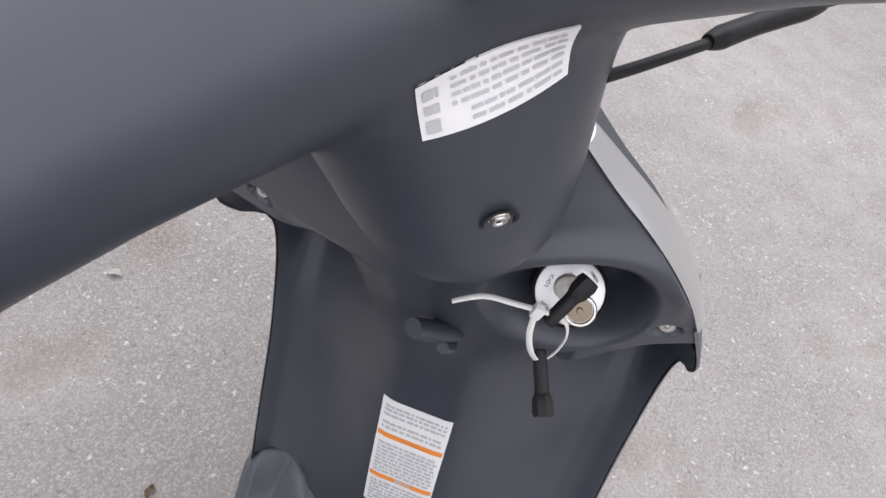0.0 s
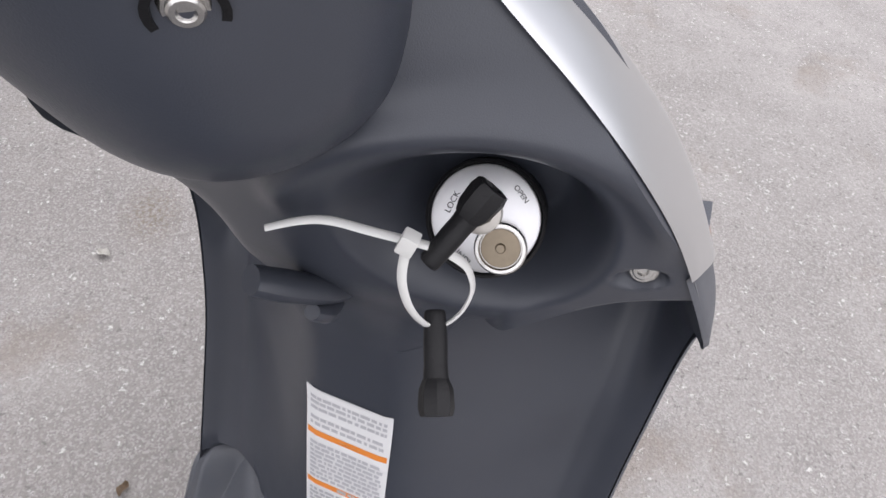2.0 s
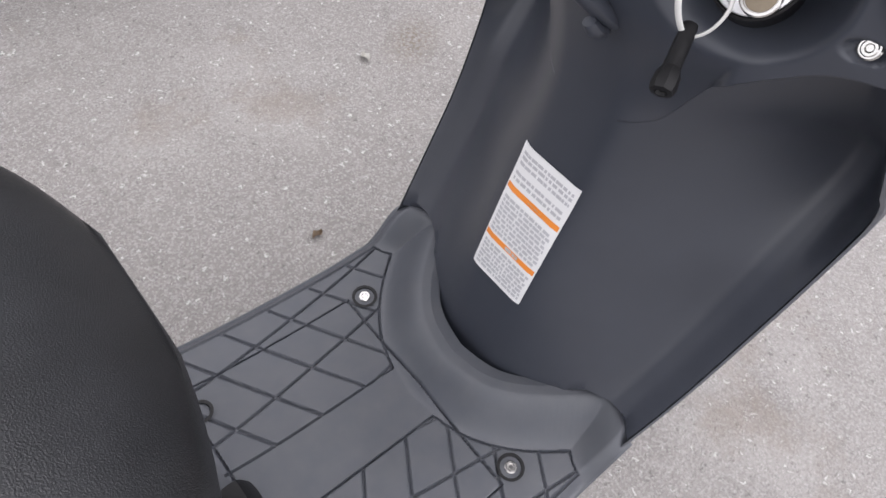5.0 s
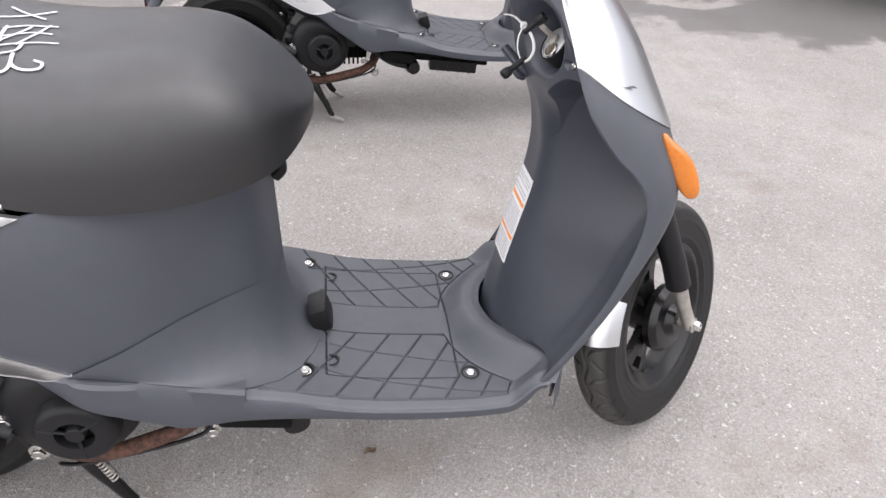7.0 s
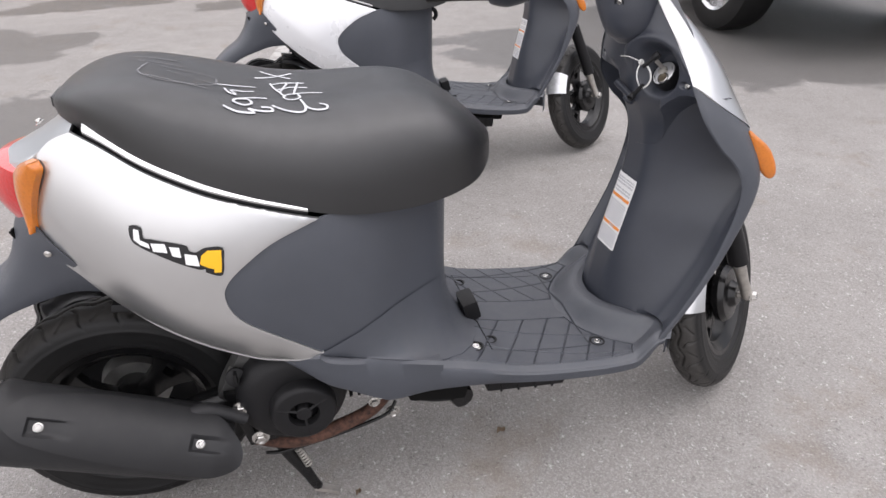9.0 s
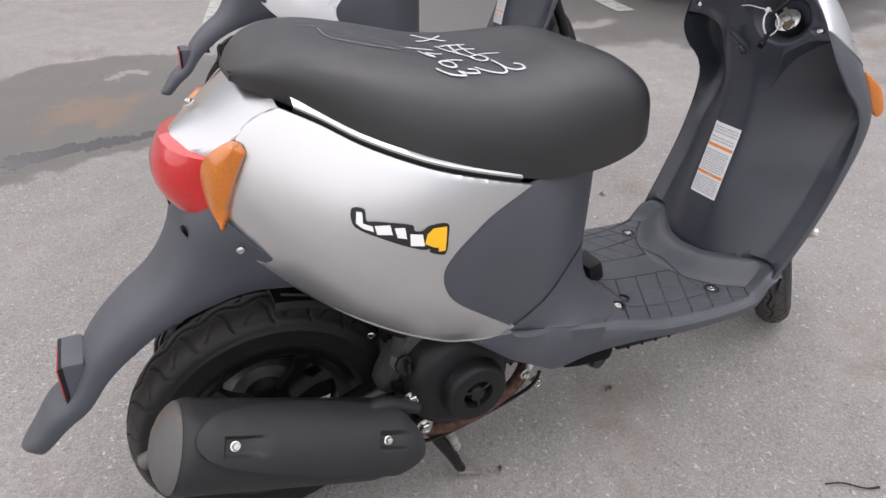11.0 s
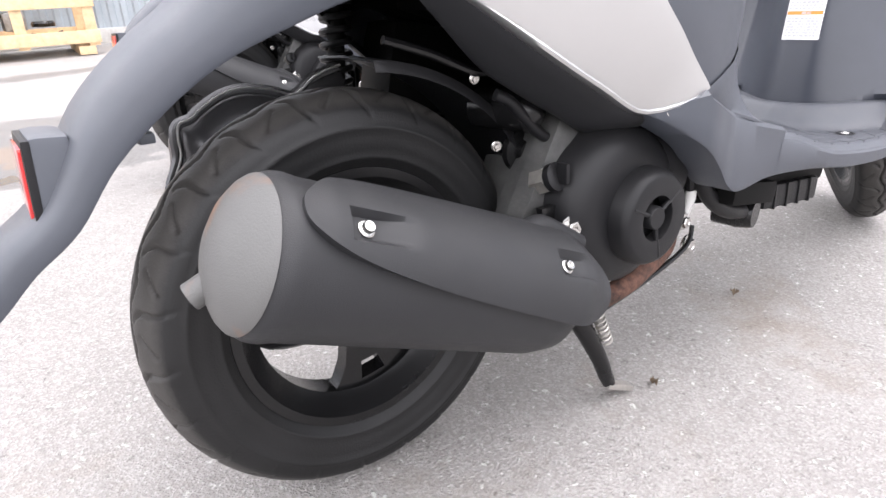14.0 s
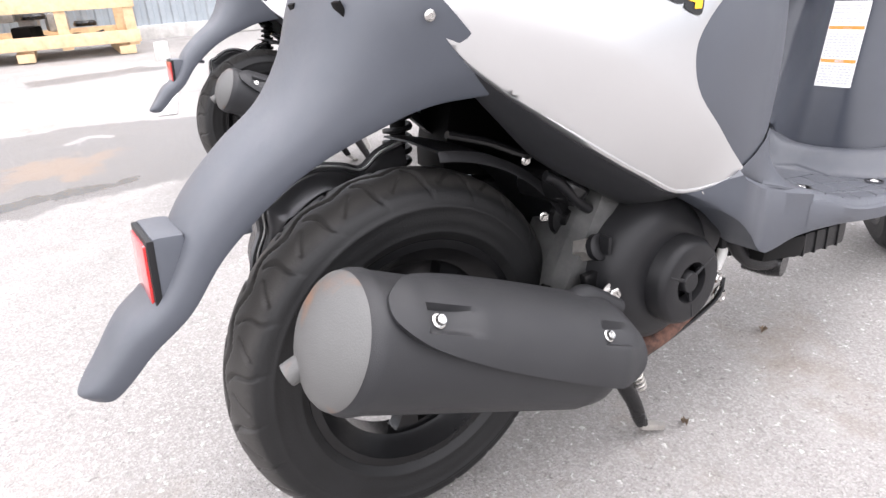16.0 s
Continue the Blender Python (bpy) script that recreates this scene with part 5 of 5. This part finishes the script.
    turned([(.003, .0068), (.0034, .0066), (.0034, .0018), (.0044, .0014), (.0044, 0)], 28, sc, N, b)
    part("shutter", tidy(b), BRASS, lock, "dull brass key shutter")
    b = bmesh.new()
    kc = C - R * .002 + U * .002
    turned([(.001, .0075), (.005, .0070), (.0055, .006), (.0055, 0)], 28, kc, N, b)
    part("key_barrel", tidy(b), STEEL, lock)
    for txt, a, rad, size in (("LOCK", 78, .0125, .0030), ("OFF", 25, .0095, .0026), ("IGNITION", 152, .0145, .0030), ("OPEN", -38, .0148, .0026)):
        cu = bpy.data.curves.new("t", "FONT")
        cu.body, cu.size, cu.align_x, cu.align_y, cu.extrude = txt, size, "CENTER", "CENTER", .00005
        tmp = new("shaping", cu)
        me = bpy.data.meshes.new_from_object(tmp.evaluated_get(bpy.context.evaluated_depsgraph_get()))
        bpy.data.objects.remove(tmp)
        d = math.radians(a)
        out = U * math.cos(d) - R * math.sin(d)
        right = N.cross(out) * -1
        M = Matrix((right, out, N)).transposed().to_4x4()
        if M.to_3x3().determinant() < 0:
            M = Matrix((-right, out, N)).transposed().to_4x4()
        M.translation = C + out * rad + N * .0015
        me.transform(M)
        me.materials.clear()
        me.materials.append(BADGE_BLACK)
        part("lettering", me, BADGE_BLACK, lock)
    # the key in the lock, its cable tie and the spare key
    if written:
        def key(name, a, b, lab):
            a, b = Vector(a), Vector(b)
            d = (b - a).normalized()
            k = P(name, tube_bm([a - d * .001, a, a + d * .01, (a + b) / 2, b - d * .010], [.0026, .0037, .0040, .0039, .0043], 12, None, 4, .8), BLACK, root, lab)
            part("key_head", turned([(-.011, .0043), (-.008, .0056), (-.002, .0060), (.0006, .0053), (.0008, .0032), (-.0008, .0024), (-.0008, .0)], 8, b, d), BLACK, k)
            return k
        k1 = key("key", (.851, -.0585, .712), (.867, -.070, .732), "black-capped ignition key in the lock")
        part("key_blade", box_bm((.018, .0022, .006), (.872, -.068, .716), .0006, pose(0, 0, 0, 0, 40, 0)), STEEL, k1)
        key("spare_key", (.853, -.0605, .683), (.8265, -.0725, .669), "black-capped spare key hanging from a cable tie")
        tie = P("cable_tie", tube_bm([(.838, -.0115, .718), (.8435, -.020, .7195), (.848, -.0275, .7185), (.850, -.040, .7175), (.852, -.052, .7165), (.855, -.062, .714)], [.0014, .0017, .0019, .0019, .0019, .0018], 8, None, 5, .45), NYLON, lab="white nylon cable tie holding the keys")
        part("tie_head", box_bm((.0055, .0055, .007), (.8505, -.0515, .7172), .001, pose(0, 0, 0, 20, 10, 8)), NYLON, tie)
        part("tie_loop", tube_bm([(.851, -.051, .716), (.846, -.0515, .705), (.845, -.0555, .692), (.8495, -.0618, .6805), (.855, -.068, .684), (.859, -.0705, .694), (.8585, -.068, .705), (.855, -.063, .713)], .0016, 8, None, 6, .45), NYLON, tie)

    # steering: everything that turns with the handlebar
    turn = Matrix.Translation(HEAD) @ Matrix.Rotation(RAKE, 4, "Y") @ Matrix.Rotation(steer, 4, "Z")
    def ST(name, bm, m, parent=root, lab=""):
        ob = part(name, bm, m, parent, lab)
        ob.matrix_basis = turn
        return ob
    hb = ST("handlebar_cover", cached("cover", bar_cover), INNER, lab="dark grey handlebar cover with two arms")
    from_tree = mathutils_bvh(cached("cover", bar_cover))
    SUB = lambda name, bm, m, lab="": part(name, bm, m, hb, lab)
    for s in (-1, 1):
        g = SUB("grip", tube_bm([(-.026, s * .185, .060), (-.050, s * .25, .084), (-.072, s * .315, .102)], [.0165, .0175, .017], 18), RUBBER, "black rubber grip")
        SUB("switch_housing", tube_bm([(-.018, s * .158, .062), (-.030, s * .188, .064), (-.038, s * .212, .072)], [.027, .028 if s > 0 else .024, .022], 18), INNER)
        SUB("brake_lever", tube_bm([(.012, s * .17, .058), (.022, s * .21, .07), (.010, s * .27, .085), (-.010, s * .33, .10)], [.007, .006, .0055, .006], 10, None, 6, .7), STEEL, "silver brake lever")
    cab = SUB("brake_cable", tube_bm(CABLE, .0023, 10), BLACK, "black brake cable with a rubber boot")
    part("boot", tube_bm(BOOT, [.0030, .0048, .0045, .0050, .0036], 12), BLACK, cab)
    # sticker and screw on the cover's rear face
    def on_cover(u, v, lift):
        o = Vector((-.20, .0180 - u, .0515 + v * .92 + u * .16))
        return laid_on(from_tree, o, Vector((1, 0, 0)), .0006 + lift)
    lines = [(v, v + .06, .22 if v > .3 else .34, .95) for v in (.12, .26, .42, .56, .70, .84)] + [(.1, .3, .04, .16), (.4, .55, .04, .14), (.65, .85, .04, .14)]
    sticker("notice_label", on_cover, .0475, .0245, hb, (), lines, "white notice sticker with unreadable print")
    p = laid_on(from_tree, Vector((-.2, -.004, .0125)), Vector((1, 0, 0)), 0)
    cup = bmesh.new()
    turned([(.0005, .0075), (.0005, .0058), (-.004, .0052), (-.004, 0)], 24, p, (-1, 0, .1), cup)
    SUB("screw_cup", tidy(cup), BLACK)
    SUB("screw", bolt_bm(p + Vector((.002, 0, 0)), (-1, 0, .1), .0034, .003, False), CHROME)

    # fork, front wheel and guard: turned a little further than the bar
    turn = Matrix.Translation(HEAD) @ Matrix.Rotation(RAKE, 4, "Y") @ Matrix.Rotation(steer + radians(4), 4, "Z")
    inv = (Matrix.Translation(HEAD) @ Matrix.Rotation(RAKE, 4, "Y")).inverted()
    L = lambda x, y, z: inv @ Vector((x + .02, y, z))
    axle = L(1.135, 0, .2)
    for s in (-1, 1):
        f = ST("fork_leg", tube_bm([L(1.028, s * .062, .46), L(1.085, s * .066, .33), L(1.10, s * .067, .285)], [.019, .019, .0195], 16, None, 1), BLACK, lab="black fork leg")
        part("fork_foot", tube_bm([L(1.098, s * .068, .29), L(1.118, s * .07, .235), L(1.135, s * .072, .198)], [.013, .011, .012], 12), STEEL, f)
    ST("axle_nut", bolt_bm(L(1.135, -.078, .2), (0, -1, 0), .009, .012), CHROME)
    ST("axle", tube_bm([L(1.135, -.078, .2), L(1.135, .078, .2)], .007, 12, None, 1), STEEL)
    b = bmesh.new()
    turned([(0, .0), (0, .058), (.012, .060), (.022, .052), (.024, .03), (.036, .022), (.036, 0)], 36, axle + Vector((0, -.018, 0)), (0, -1, 0), b)
    ST("brake_plate", tidy(b), SATIN)
    fw = wheel("front_wheel", root, (0, 0, 0), 0, True)
    fw.matrix_basis = turn @ Matrix.Translation(axle) @ Matrix.Rotation(radians(24 + 10), 4, "Y") @ Matrix.Diagonal((1, .8, 1, 1))
    rows = []
    for a in np.linspace(radians(148), radians(170), 10):
        r = .209
        rows.append([L(1.135 + (r - .035 * abs(u) ** 3) * math.cos(a), .043 * u, .2 + (r - .035 * abs(u) ** 3) * math.sin(a)) for u in np.linspace(-1, 1, 11)])
    ST("front_guard", sheet(rows, .003, lambda p, i, j: (axle - p).normalized()), paint, lab="glossy front mudguard")
    b = bmesh.new()
    turned([(.0, .020), (.30, .026), (.33, .0)], 20, L(.862, 0, .72), (0, 0, -1), b)
    ST("steering_tube", tidy(b), UNDER)
    return root


def mathutils_bvh(me):
    from mathutils.bvhtree import BVHTree
    return BVHTree.FromPolygons([v.co.copy() for v in me.vertices], [tuple(p.vertices) for p in me.polygons])


def cap_grey():
    m = mat("bleached_cap", (0.088, 0.087, 0.085), 0.6, vary=0.12, grain=0.3, grain_scale=700)
    n, l = m.node_tree.nodes, m.node_tree.links
    p = n["Principled BSDF"]
    old = p.inputs["Base Color"].links[0].from_socket
    t, co = n.new("ShaderNodeTexNoise"), n.new("ShaderNodeTexCoord")
    t.inputs["Scale"].default_value, t.inputs["Detail"].default_value = 22, 9
    l.new(co.outputs["Object"], t.inputs["Vector"])
    r = n.new("ShaderNodeMapRange")
    r.inputs["From Min"].default_value, r.inputs["From Max"].default_value, r.inputs["To Max"].default_value = .58, .72, .8
    l.new(t.outputs[0], r.inputs["Value"])
    mx = n.new("ShaderNodeMix")
    mx.data_type = "RGBA"
    l.new(r.outputs[0], mx.inputs["Factor"]), l.new(old, mx.inputs["A"])
    mx.inputs["B"].default_value = (.17, .085, .045, 1)
    l.new(mx.outputs["Result"], p.inputs["Base Color"])
    return m


CAPGREY = cap_grey()
LEAN = radians(-1.5)
near = scooter(SILVER, radians(36), "silver and grey scooter with marker writing on its seat", True)
near.matrix_basis = Matrix.Rotation(LEAN, 4, "X")
far = scooter(WHITE, radians(35), "white and grey scooter parked beside the silver one", False)
far.matrix_basis = Matrix.Translation((.325, 1.335, 0)) @ Matrix.Rotation(radians(-1.5), 4, "Z") @ Matrix.Rotation(LEAN, 4, "X")
for o in (near, far):
    o["group"] = "parked scooters"


# ---- round about: car, crates, fence and litter ----
CARPAINT = mat("black_car_paint", (0.006, 0.008, 0.007), 0.12, 0.0, vary=0.1, coat=1.0)
ALLOY = mat("alloy_rim", (0.62, 0.62, 0.63), 0.25, 0.9, vary=0.08)
PINE = mat("fresh_pine", (0.62, 0.45, 0.27), 0.7, vary=0.22, scale=14, grain=0.3, grain_scale=120)
STEELGREY = mat("galvanised_sheet", (0.36, 0.40, 0.43), 0.5, 0.35, vary=0.14, scale=3, grain=0.1, grain_scale=60)
CONCRETE = mat("pale_concrete", (0.5, 0.49, 0.47), 0.85, vary=0.2, scale=12, grain=0.5, grain_scale=140)
PALELEAF = mat("bleached_leaf", (0.40, 0.39, 0.36), 0.8, vary=0.2, scale=90)
DRYLEAF = mat("dry_leaf", (0.14, 0.10, 0.065), 0.8, vary=0.3, scale=60)
PLASTIC_RED = mat("dark_red_panel", (0.30, 0.05, 0.03), 0.4, vary=0.2)
LOOSE = mat("loose_grit", (0.34, 0.33, 0.315), 0.9, vary=0.5, scale=40)


def car():
    """A black off-road car seen low from its rear corner: x along it, y to its left."""
    root = tagged(new("car", None), "glossy black off-road car parked on wet asphalt", "car")
    body = bmesh.new()
    prof = [(-2.25, .62), (-2.30, .75), (-2.28, .98), (-2.18, 1.05), (-2.05, 1.6), (-1.9, 1.72), (.2, 1.75), (.9, 1.3), (1.1, 1.12), (2.0, 1.02), (2.2, .85), (2.2, .5), (1.8, .42), (-1.9, .45)]
    rows = []
    for y, k in ((-.92, .96), (-.9, .985), (-.6, 1.0), (.6, 1.0), (.9, .985), (.92, .96)):
        rows.append([Vector((x * k, y * (1 - .16 * step01(1.05, 1.75, z)), .5 + (z - .5) * k)) for x, z in prof])
    quads(body, rows, close_u=True, cap=True)
    part("body", tidy(body), CARPAINT, root)
    bump = part("bumper", box_bm((.22, 1.8, .26), (-2.27, 0, .56), .05), BLACK, root, "black plastic rear bumper")
    for y in (-.05, .03):
        part("exhaust_tip", tube_bm([(-2.05, .25 + y, .36), (-2.42, .25 + y, .35)], .032, 16, None, 1), STEEL, root, "twin steel exhaust tip")
    part("under_tank", box_bm((1.2, 1.1, .2), (-1.3, 0, .42), .05), UNDER, root)
    for s in (-1, 1):
        part("window", box_bm((2.2, .012, .42), (-.8, s * .835, 1.42), .004, pose(0, 0, 0, s * 8, 0, 0)), BADGE_BLACK, root)
        part("arch", box_bm((.95, .05, .09), (-1.45, s * .905, .80), .02), BLACK, root)
    part("rear_window", box_bm((.012, 1.3, .44), (-2.13, 0, 1.38), .004, pose(0, 0, 0, 0, 14, 0)), BADGE_BLACK, root)
    for x in (-1.45, 1.35):
        for s in (-1, 1):
            b = bmesh.new()
            turned([(-.12, .235), (-.125, .30), (-.105, .350), (-.06, .365), (.06, .365), (.105, .350), (.125, .30), (.12, .235)], 48, (x, s * .80, .365), (0, -1, 0), b)
            w = part("wheel", tidy(b), RUBBER, root, "black road tyre on a silver alloy rim")
            b = bmesh.new()
            turned([(.09, .24), (.115, .235), (.10, .215), (.03, .20), (.02, .0)], 40, (x, s * .80, .365), (0, s, 0), b)
            for k in range(5):
                a = 2 * math.pi * k / 5
                for d in (-.13, .13):
                    tube_bm([Vector((x + .04 * math.cos(a), s * .905, .365 + .04 * math.sin(a))), Vector((x + .21 * math.cos(a + d), s * .895, .365 + .21 * math.sin(a + d)))], .014, 8, b, 1)
            turned([(.0, .06), (.115, .05), (.12, 0)], 20, (x, s * .80, .365), (0, s, 0), b)
            part("rim", b, ALLOY, w)
    for s in (-1, 1):
        part("tail_light", box_bm((.06, .16, .34), (-2.24, s * .80, 1.0), .02), RED, root)
    return root


c = car()
c.matrix_basis = Matrix.Translation((4.29, 4.42, 0)) @ Matrix.Rotation(radians(86), 4, "Z")


def crate(w, d, levels, label):
    """An open pine crate on blocks: boards between corner posts."""
    root = tagged(new("crate", None), label, "crate", "pine crates")
    for y in (0, d):
        for z, h in levels:
            part("board", box_bm((w, .022, h), (w / 2, y, z), .003), PINE, root)
        for x in (.05, w * .36, w * .68, w - .05):
            part("post", box_bm((.09, .03, levels[-1][0] - .08), (x, y + (.024 if y == 0 else -.024), .08 + (levels[-1][0] - .08) / 2), .003), PINE, root)
    for x in (0, w):
        for z, h in levels:
            part("board", box_bm((.022, d, h), (x, d / 2, z), .003), PINE, root)
    for k in range(7):
        part("slat", box_bm((w, d / 9, .02), (w / 2, d * (k + .5) / 7, .115), .003), PINE, root)
    for x in (.12, w / 2, w - .12):
        part("block", box_bm((.14, d, .075), (x, d / 2, .042), .004), PINE, root)
    return root


cr = crate(1.9, 1.1, [(.16, .11), (.47, .12), (.80, .12), (1.12, .12)], "fresh pine crate holding scooter parts")
cr.matrix_basis = Matrix.Translation((-1.00, 6.45, 0)) @ Matrix.Rotation(radians(-4), 4, "Z")
cr2 = crate(1.7, 1.1, [(.16, .11), (.47, .12), (.80, .12), (1.12, .12)], "fresh pine crate stacked with engine parts")
cr2.matrix_basis = Matrix.Translation((-2.95, 6.6, 0)) @ Matrix.Rotation(radians(-4), 4, "Z")


def parts_heap(at, n, seed):
    """Dark mechanical parts lying in a crate, each its own thing."""
    r = random.Random(seed)
    for k in range(n):
        x, y = at[0] + r.uniform(.15, 1.6), at[1] + r.uniform(.12, .6)
        kind = r.choice(("pipe", "case", "disc"))
        if kind == "pipe":
            b = tube_bm([(0, 0, .02), (.12, .05, .05), (.25, .0, .03), (.36, -.06, .06)], r.uniform(.012, .022), 10)
            ob, lab = part("metal_pipe", b, STEEL if k % 2 else SATIN), "bent metal pipe lying in the crate"
        elif kind == "case":
            b = box_bm((r.uniform(.14, .24), r.uniform(.1, .2), .16), (0, 0, .08), .03)
            ob, lab = part("engine_case", b, ALU if k % 3 else UNDER), "used engine case lying in the crate"
        else:
            b = turned([(0, .02), (0, .10), (.03, .105), (.05, .09), (.05, .03)], 24, (0, 0, .02), (0, 0, 1))
            ob, lab = part("drum", b, SATIN), "dark metal drum lying in the crate"
        ob.matrix_basis = Matrix.Translation((x, y, .126 + (k % 3) * .10)) @ Matrix.Rotation(r.uniform(0, 6), 4, "Z")
        tagged(ob, lab, ob.name.split(".")[0].replace("_", " "), "parts in the crates")


parts_heap((-.95, 6.5), 16, 3)
parts_heap((-2.9, 6.65), 10, 8)
pn = part("fairing_panel", sheet([[Vector((x, y, .05 + .10 * math.sin(x * 3) - .3 * y * y)) for x in np.linspace(0, .75, 12)] for y in np.linspace(-.12, .12, 8)], .006, (0, 0, -1)), PLASTIC_RED)
pn.matrix_basis = Matrix.Translation((-.93, 6.62, .32))
tagged(pn, "dark red plastic fairing lying in the crate", "fairing")


def fence():
    """A corrugated sheet wall behind the yard."""
    root = tagged(new("fence", None), "pale grey-blue profiled steel sheet fence", "fence", kind="structure")
    k = 0
    for x0 in np.arange(-9, 13, 1.1):
        xs, zs = [], []
        for i in range(8):
            b = x0 + i * .1375
            xs += [b, b + .02, b + .07, b + .09]
            zs += [0, .018, .018, 0]
        rows = [[Vector((x, 8.0 - d + (.002 if k % 2 else 0), z)) for x, d in zip(xs + [x0 + 1.105], zs + [0])] for z in (.14, 1.2, 2.4)]
        part("sheet", sheet(rows, .002, (0, 1, 0)), STEELGREY, root)
        k += 1
    for z in (.35, 2.2):
        part("rail", box_bm((22, .05, .06), (2, 8.04, z), .004), STEELGREY, root)
    part("plinth", box_bm((22, .10, .16), (2, 8.0, .075), .01), CONCRETE, root, "low concrete plinth")
    return root


fence().matrix_basis = Matrix.Rotation(radians(0), 4, "Z")

mk = part("marker_block", box_bm((.09, .08, .15), (0, 0, .075), .010), CONCRETE)
mk.matrix_basis = Matrix.Translation((.886, 5.42, 0)) @ Matrix.Rotation(radians(20), 4, "Z")
tagged(mk, "small pale concrete block standing on the yard", "block")

tw = part("twig", tube_bm([(0, 0, .004), (.03, .004, .006), (.065, -.001, .004), (.09, .003, .005)], [.0012, .0015, .0013, .0022], 7), BLACK)
tw.matrix_basis = Matrix.Translation((.845, -.40, 0)) @ Matrix.Rotation(radians(-33), 4, "Z")
tagged(tw, "thin dark twig lying on asphalt", "twig")


def leaf(at, size, turn, dry=DRYLEAF, label="small dry curled leaf on asphalt"):
    rows = []
    for i in np.linspace(0, 1, 9):
        w = size * .3 * math.sin(math.pi * (.08 + .84 * i))
        rows.append([Vector((size * i, w * u, .004 + .006 * abs(u) + .004 * math.sin(6 * i))) for u in (-1, -.5, 0, .5, 1)])
    ob = part("leaf", sheet(rows, .0006, (0, 0, -1)), dry)
    ob.matrix_basis = Matrix.Translation(at) @ Matrix.Rotation(turn, 4, "Z")
    tagged(ob, label, "leaf", "dry leaves")


for at, sz, tn in (((.642, -.057, 0), .022, .4), ((.35, -.13, 0), .016, 1.0), ((.872, .347, 0), .02, .2), ((1.95, .05, 0), .02, 1.0)):
    leaf(at, sz, tn)
leaf((1.178, .615, 0), .026, 1.5, PALELEAF, "small bleached white leaf on asphalt")


def worn_paint():
    m = mat("worn_road_paint", (0.38, 0.375, 0.36), 0.8, vary=0.1, scale=5, grain=0.5, grain_scale=200)
    n, l = m.node_tree.nodes, m.node_tree.links
    p = n["Principled BSDF"]
    old = p.inputs["Base Color"].links[0].from_socket
    t, co = n.new("ShaderNodeTexNoise"), n.new("ShaderNodeTexCoord")
    t.inputs["Scale"].default_value, t.inputs["Detail"].default_value, t.inputs["Roughness"].default_value = 14, 9, .75
    l.new(co.outputs["Object"], t.inputs["Vector"])
    r = n.new("ShaderNodeMapRange")
    for k, v in zip(("From Min", "From Max"), (.47, .60)):
        r.inputs[k].default_value = v
    l.new(t.outputs[0], r.inputs["Value"])
    mx = n.new("ShaderNodeMix")
    mx.data_type = "RGBA"
    l.new(r.outputs[0], mx.inputs["Factor"]), l.new(old, mx.inputs["A"])
    mx.inputs["B"].default_value = (.24, .23, .22, 1)
    l.new(mx.outputs["Result"], p.inputs["Base Color"])
    return m


ROADPAINT = worn_paint()
for a, b, w in (((.325, 2.76), (.70, 4.30), .088), ((2.94, 2.60), (3.42, 5.1), .13)):
    a, b = Vector((*a, 0)), Vector((*b, 0))
    side_ = (b - a).normalized().cross(Vector((0, 0, 1))) * w / 2
    bm = bmesh.new()
    rows = [[a.lerp(b, t) + side_ * u for u in (-1, 0, 1)] for t in np.linspace(0, 1, 24)]
    quads(bm, [[Vector((p.x, p.y, ground_h(p.x, p.y) + .004)) for p in r] for r in rows])
    tagged(part("painted_line", bm, ROADPAINT), "worn white painted line on asphalt", "road marking", kind="structure")


def grit():
    """Loose pale chips over the yard."""
    r = random.Random(11)
    vs, fs = [], []
    for k in range(5200):
        x, y = r.uniform(-.9, 2.6), r.uniform(-1.0, 2.6)
        if k > 3600:
            x, y = r.uniform(-.6, 1.8), r.uniform(-.55, .75)
        s, a = r.choice((.0009, .0012, .0016, .0022)) * r.uniform(.7, 1.3), r.uniform(0, 6.28)
        c, d, e = math.cos(a) * s, math.sin(a) * s, r.uniform(.3, .75)
        n = len(vs)
        vs += [(x + c, y + d, .0), (x - d * e, y + c * e, .0), (x - c, y - d, .0), (x + d * e, y - c * e, .0), (x + .2 * c, y + .2 * d, s * r.uniform(.5, .9))]
        fs += [(n, n + 1, n + 4), (n + 1, n + 2, n + 4), (n + 2, n + 3, n + 4), (n + 3, n, n + 4)]
    me = bpy.data.meshes.new("grit")
    me.from_pydata(vs, [], fs)
    me.materials.append(LOOSE)
    tagged(part("grit", me, LOOSE), "loose pale stone chips over the asphalt", "grit", kind="stuff")


grit()
